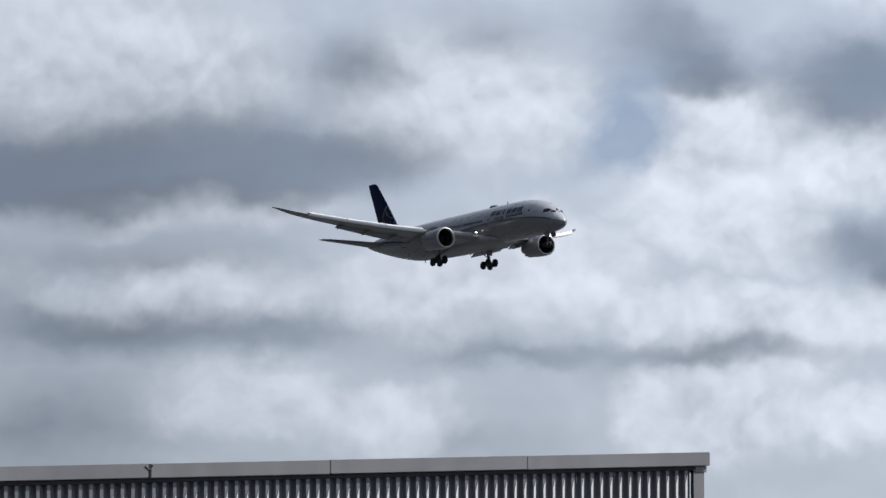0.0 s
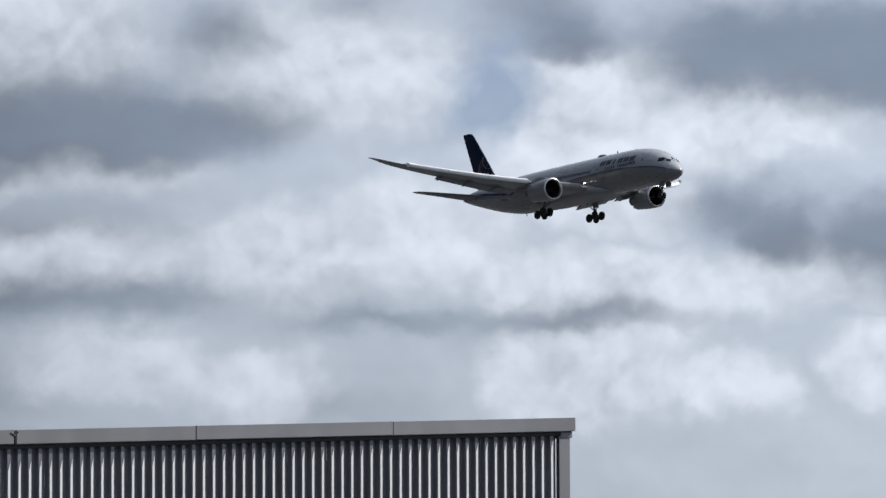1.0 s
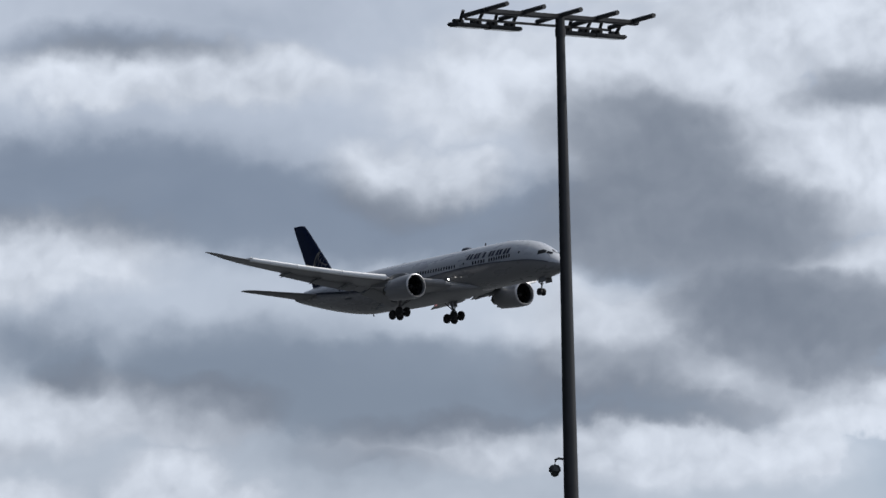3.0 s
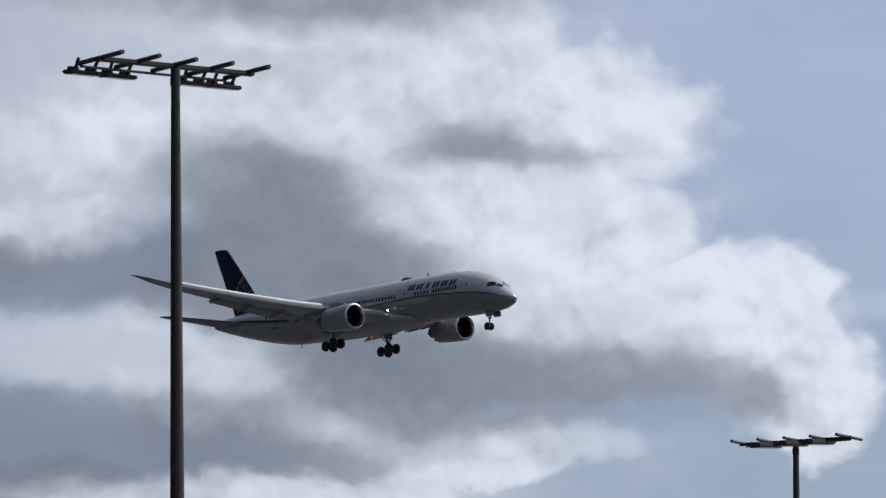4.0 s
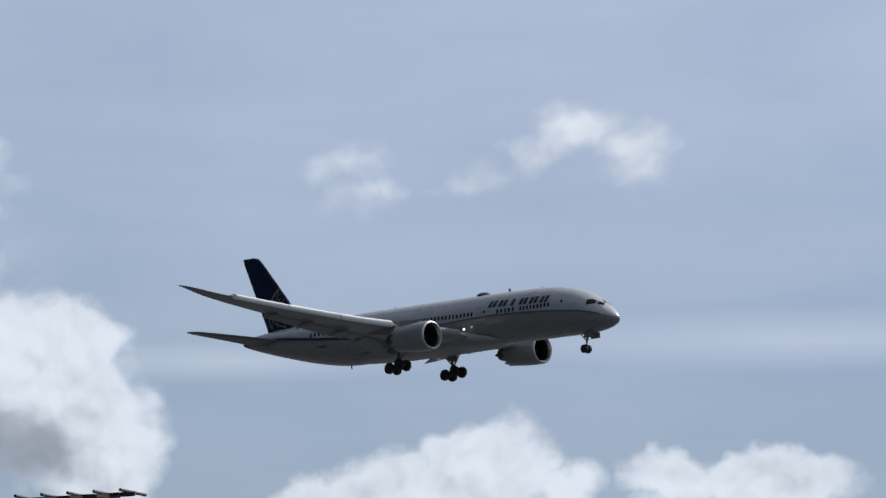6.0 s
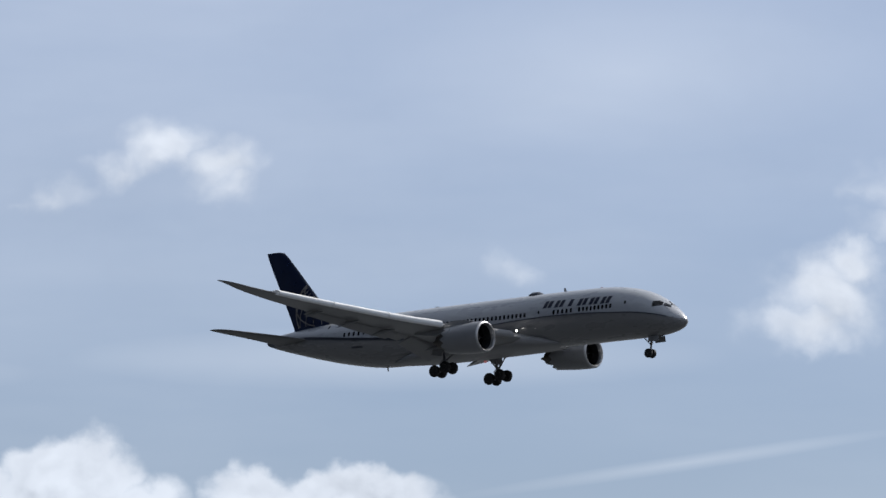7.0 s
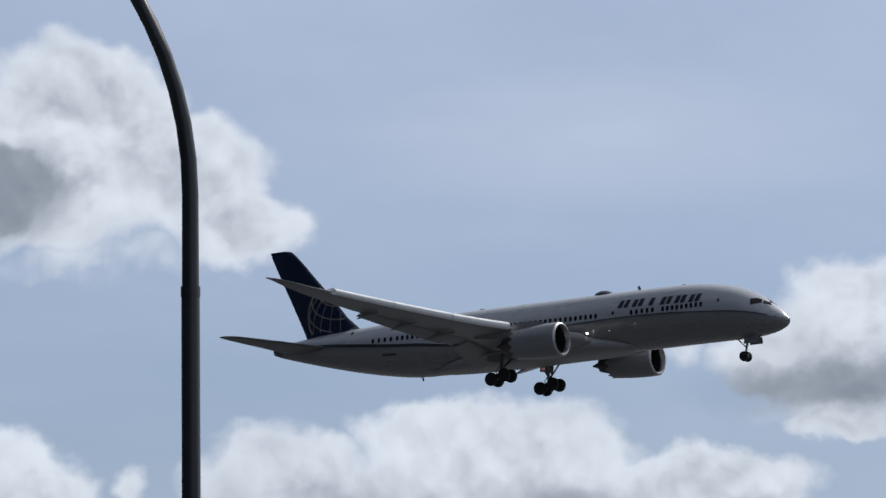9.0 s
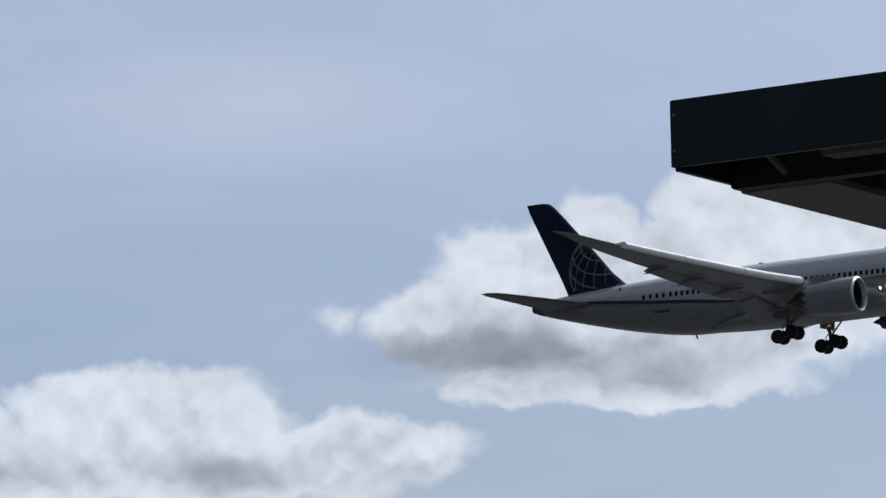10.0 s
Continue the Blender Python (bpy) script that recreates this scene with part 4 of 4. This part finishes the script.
            bm.faces.new((a[i], a[j], b[j], b[i]))
        bm.faces.new(a[::-1])
        bm.faces.new(b)
        bmesh.ops.bevel(bm, geom=bm.edges[:], offset=0.012, segments=2, affect="EDGES")
        return part(name, bm, mat, house, label, smooth=False)

    rail("filler_strip", 0.1, length, -0.05, 0.14, -0.37, -0.285, sealant, "dark filler strip under the fascia")
    for k, (u0, u1) in enumerate(((0.07, 4.9), (4.9, 9.9), (9.9, 14.28), (14.33, 20.3), (20.3, 26.3), (26.3, length))):
        lap = 0.004 * (k % 2)
        rail("fascia_length", u0, u1 - 0.004, -0.1, 0.22 + lap, -0.285 + lap, 0.0 + lap, fascia_paint, "weathered grey metal fascia" if k == 0 else "")
    part("broken_clip", join(tube([at(14.3, 0.2, verge(14.3) - 0.3), at(14.31, 0.22, verge(14.3) - 0.12), at(14.24, 0.22, verge(14.3) - 0.03)], 0.018, 6), tube([at(14.31, 0.22, verge(14.3) - 0.12), at(14.42, 0.22, verge(14.3) - 0.06)], 0.02, 6)), sealant, house, "dark loose clip at the open joint")
    rail("soffit_return", 0.1, 0.42, -0.1, 0.15, -0.42, -0.288, fascia_paint)
    return tagged(house, "tall grey shed clad in ribbed metal sheet with plain fascia", "shed")


shed()


# ---- floodlight masts ----
def mast(at, height, turn, arm, group, lean=0.0, flat=False):
    """A tapered high mast with a cross frame of floodlights."""
    m = new("floodlight_mast")
    m.matrix_world = Matrix.Translation(at) @ Matrix.Rotation(radians(lean), 4, Vector(at).normalized()) @ Matrix.Rotation(radians(turn), 4, "Z")
    part("pole", loft([[(r * math.cos(a), r * math.sin(a), z) for a in (2 * math.pi * k / 16 for k in range(16))] for z, r in ((0.02, 0.33), (height * 0.5, 0.205), (height - 0.2, 0.115))]), mast_steel, m, "dark tapered steel pole")
    part("base_plate", block((0.9, 0.9, 0.05), (0, 0, 0.045), None, 0.01), mast_steel, m)
    part("access_hatch", block((0.16, 0.04, 0.7), (0, -0.325, 1.1), None, 0.01), floodlight_body, m)
    head = part("head_frame", join(block((arm * 2 + 0.3, 0.2, 0.12), (0, 0, height), None, 0.02), block((arm * 2, 0.07, 0.06), (0, 0.2 if flat else 0.98, height - 0.06), None, 0.01), tube([(0, 0, height - 0.55), (0, 0, height - 0.05)], 0.12, 12)), mast_steel, m, "steel crossarm")
    part("collar", tube([(0, 0, height - 0.5), (0, 0, height - 0.3)], 0.135, 14), mast_steel, m)
    for k in range(5):
        x = arm * (k / 2 - 1)
        part("cross_tube", tube([(x, -0.95, height + 0.06), (x, 1.05, height + 0.02)], 0.062, 10), floodlight_body, head, "square cross tube")
    for k in range(3 if flat else 0):
        x = arm * (0.5 * k - 0.5)
        lamp = part("floodlight", block((0.55, 1.9, 0.2), (x, -0.3, height - 0.11), Matrix.Rotation(radians(4), 4, "X"), 0.05), floodlight_body, m, "grey floodlight head")
        part("floodlight_lens", block((0.45, 1.6, 0.02), (x, -0.3, height - 0.22), Matrix.Rotation(radians(4), 4, "X"), 0.005), floodlight_glass, lamp)
    for k in range(0 if flat else 4):
        x = arm * (-0.88, -0.42, 0.60, 1.02)[k]
        tip = Matrix.Rotation(radians(6), 4, "X")
        lamp = part("floodlight", block((0.98, 0.5, 0.10), (x, 1.25, height - 0.17), tip, 0.03), floodlight_body, m, "grey floodlight head")
        part("floodlight_lens", block((0.86, 0.4, 0.02), (x, 1.25, height - 0.23), tip, 0.005), floodlight_glass, lamp)
        for dx in (-0.3, 0.3):
            part("bracket", tube([(x + dx, 1.0, height + 0.16), (x + dx * 0.9, 1.22, height - 0.13)], 0.045, 8), mast_steel, lamp)
            part("ballast_box", block((0.26, 0.2, 0.13), (x + dx * 0.9, 1.3, height - 0.09), tip, 0.02), floodlight_body, lamp)
    return tagged(m, "tall dark steel floodlight mast with a crossarm of lamps", "light mast", group)


def polar(azimuth, distance, z=0.0):
    a = radians(azimuth)
    return Vector((math.sin(a) * distance, math.cos(a) * distance, z))


MAST_HIGH = 29.0
near_mast = mast(polar(-50.47, 180.0), MAST_HIGH + 0.15, 85, 2.25, "floodlight masts", -0.35)
side_way = near_mast.matrix_world.to_3x3().inverted() @ Vector((-math.cos(radians(-50.53)), math.sin(radians(-50.53)), 0))
CAM_Z = 180.0 * math.tan(radians(5.08)) + EYE[2]


def dome_camera():
    """A dome camera hung from a bent bracket on the mast's side."""
    p = [side_way * r + Vector((0, 0, CAM_Z + z)) for r, z in ((0.15, 0.27), (0.30, 0.30), (0.38, 0.26), (0.40, 0.12))]
    arm = part("camera_bracket", tube(p, 0.03, 8), floodlight_body, near_mast)
    rings = []
    for z, r in ((0.14, 0.02), (0.13, 0.10), (0.06, 0.15), (-0.03, 0.155), (-0.05, 0.12), (-0.13, 0.09), (-0.17, 0.02)):
        rings.append([side_way * 0.40 + Vector((r * math.cos(a), r * math.sin(a), CAM_Z + z)) for a in (2 * math.pi * k / 16 for k in range(16))])
    part("dome_camera", loft(rings), floodlight_body, near_mast, "small dome security camera")


dome_camera()
far_mast = mast(polar(-45.54, 274.0), MAST_HIGH - 0.1, 16, 2.3, "floodlight masts", flat=True)


# ---- street lamp with a swept arm ----
def street_lamp():
    d = 57.0
    lamp = new("street_lamp")
    lamp.matrix_world = Matrix.Translation(polar(-33.135, d))
    joint = d * math.tan(radians(7.555)) + EYE[2]
    part("lower_post", tube([(0, 0, 0.0), (0, 0, joint)], 0.082, 24, 0.075), post_paint, lamp, "dark painted steel post")
    right = Vector((math.cos(radians(-33.135)), -math.sin(radians(-33.135)), 0))
    pts = [(0.0, joint - 0.02), (0.0, joint + 0.4), (0.0, joint + 0.78)]
    rise, reach = 3.25, 3.25
    for i in range(1, 17):
        a = radians(90 * i / 16 * 0.9)
        pts.append((-reach * (1 - math.cos(a)), joint + 0.78 + rise * math.sin(a)))
    path = [right * x + Vector((0, 0, z)) for x, z in pts]
    part("swept_arm", tube(path, 0.070, 24, 0.045), post_paint, lamp, "curved upper arm")
    part("collar", tube([(0, 0, joint - 0.05), (0, 0, joint + 0.03)], 0.080, 24), post_paint, lamp)
    tip = path[-1]
    head = part("lantern", block((0.75, 0.3, 0.14), tip - right * 0.35 + Vector((0, 0, 0.02)), Matrix.Rotation(radians(33.135), 4, "Z"), 0.05), floodlight_body, lamp)
    part("lens", block((0.5, 0.22, 0.03), tip - right * 0.35 + Vector((0, 0, -0.062)), Matrix.Rotation(radians(33.135), 4, "Z"), 0.01), floodlight_glass, head)
    return tagged(lamp, "dark street lamp post with a curved swept arm", "street lamp")


street_lamp()


# ---- roof overhang ----
def overhang():
    d = 45.0
    low = d * math.tan(radians(8.19)) + EYE[2]
    high = d * math.tan(radians(8.726)) + EYE[2]
    az = -26.45
    corner = polar(az, d)
    away = polar(az, 1.0)
    right = Vector((math.cos(radians(az)), -math.sin(radians(az)), 0))
    edge_a = (right * 1.33 - away * 0.96).normalized()
    edge_b = (right * 1.454 + away * 2.88).normalized()
    roof = new("roof_overhang")

    def at(a, b, z):
        return corner + edge_a * a + edge_b * b + Vector((0, 0, z))

    def slab(name, a0, a1, b0, b1, z0, z1, mat, label="", bevel=0.0):
        bm = bmesh.new()
        lo = [bm.verts.new(at(a, b, z0)) for a, b in ((a0, b0), (a1, b0), (a1, b1), (a0, b1))]
        hi = [bm.verts.new(at(a, b, z1)) for a, b in ((a0, b0), (a1, b0), (a1, b1), (a0, b1))]
        for i in range(4):
            j = (i + 1) % 4
            bm.faces.new((lo[i], lo[j], hi[j], hi[i]))
        bm.faces.new(lo[::-1])
        bm.faces.new(hi)
        if bevel:
            bmesh.ops.bevel(bm, geom=bm.edges[:], offset=bevel, segments=2, affect="EDGES")
        return part(name, bm, mat, roof, label, smooth=False)

    slab("roof_deck", 0.06, 16, 0.06, 16, high - 0.12, high - 0.03, roof_sheet)
    slab("front_fascia", 0.0, 16, 0.0, 0.05, low, high, canopy_paint, "dark teal fascia board", 0.006)
    slab("side_fascia", 0.0, 0.05, 0.055, 16, low - 0.02, high - 0.002, canopy_paint, "", 0.006)
    slab("soffit", 0.9, 16, 1.9, 16, low + 0.05, low + 0.09, beam_paint)
    slab("soffit_board", 0.055, 0.75, 0.90, 16, low - 0.07, low - 0.03, soffit_paint, "brown soffit board")
    slab("edge_beam", 0.055, 16, 0.74, 0.895, low - 0.06, high - 0.13, beam_paint, "black steel edge beam", 0.01)
    for k in range(6):
        a = 2.0 + 2.2 * k
        slab("rafter", a, a + 0.14, 0.06, 0.735, low + 0.1, high - 0.13, beam_paint)
    slab("strip_light", 0.95, 2.6, 0.35, 0.6, low + 0.02, low + 0.10, soffit_paint, "pale strip light casing", 0.02)
    p0, p1 = at(0.62, 0.06, low + 0.12), at(0.66, 0.42, low - 0.05)
    part("bracket_strut", tube([p0, p1], 0.022, 8), soffit_paint, roof)
    slab("support_wall", 5.5, 16, 5.5, 16, 0.0, low + 0.045, soffit_paint)
    for z in (low + 0.1, high - 0.1):
        p = at(0.035, 0.002, z)
        part("rivet", tube([p, p - edge_b * 0.012], 0.012, 8), bare_metal, roof)
    return tagged(roof, "dark building roof corner with teal fascia and brown soffit", "roof overhang")


overhang()


# ---- what moves ----
def motions():
    walk(plane, [
        (0, pose(-985.427, 632.355, 133.445, -0.194, -1.725, 0)),
        (0.5, pose(-950.708, 632.633, 131.388, -0.148, -1.922, 0)),
        (1, pose(-913.839, 632.918, 129.203, -0.100, -1.920, 0)),
        (1.5, pose(-877.843, 633.186, 127.069, -0.016, -1.989, 0)),
        (2, pose(-842.858, 633.437, 124.995, 0.134, -2.247, 0)),
        (2.5, pose(-805.776, 633.691, 122.797, 0.174, -2.145, 0)),
        (3, pose(-769.775, 633.927, 120.662, 0.153, -1.998, 0)),
        (3.2, pose(-755.845, 634.016, 119.836, 0.103, -1.892, 0)),
        (4.3, pose(-677.038, 634.487, 115.162, -0.069, -1.436, 0)),
        (4.5, pose(-662.028, 634.570, 114.272, -0.104, -1.318, 0)),
        (5, pose(-627.456, 634.757, 112.221, -0.157, -1.115, 0)),
        (5.5, pose(-590.807, 634.943, 110.047, -0.235, -0.883, 0)),
        (5.7, pose(-576.966, 635.011, 109.226, -0.194, -0.960, 0)),
        (7, pose(-483.973, 635.423, 103.707, -0.053, -0.835, 0)),
        (7.5, pose(-449.470, 635.557, 101.659, -0.114, -1.219, 0)),
        (8, pose(-413.525, 635.687, 99.525, -0.232, -1.588, 0)),
        (8.5, pose(-376.869, 635.808, 97.349, -0.138, -1.856, 0)),
        (9, pose(-342.534, 635.911, 95.310, 0.061, -2.097, 0)),
        (9.5, pose(-307.180, 636.006, 93.211, 0.127, -2.154, 0)),
        (10, pose(-270.467, 636.094, 91.030, 0.108, -1.960, 0)),
    ])


motions()
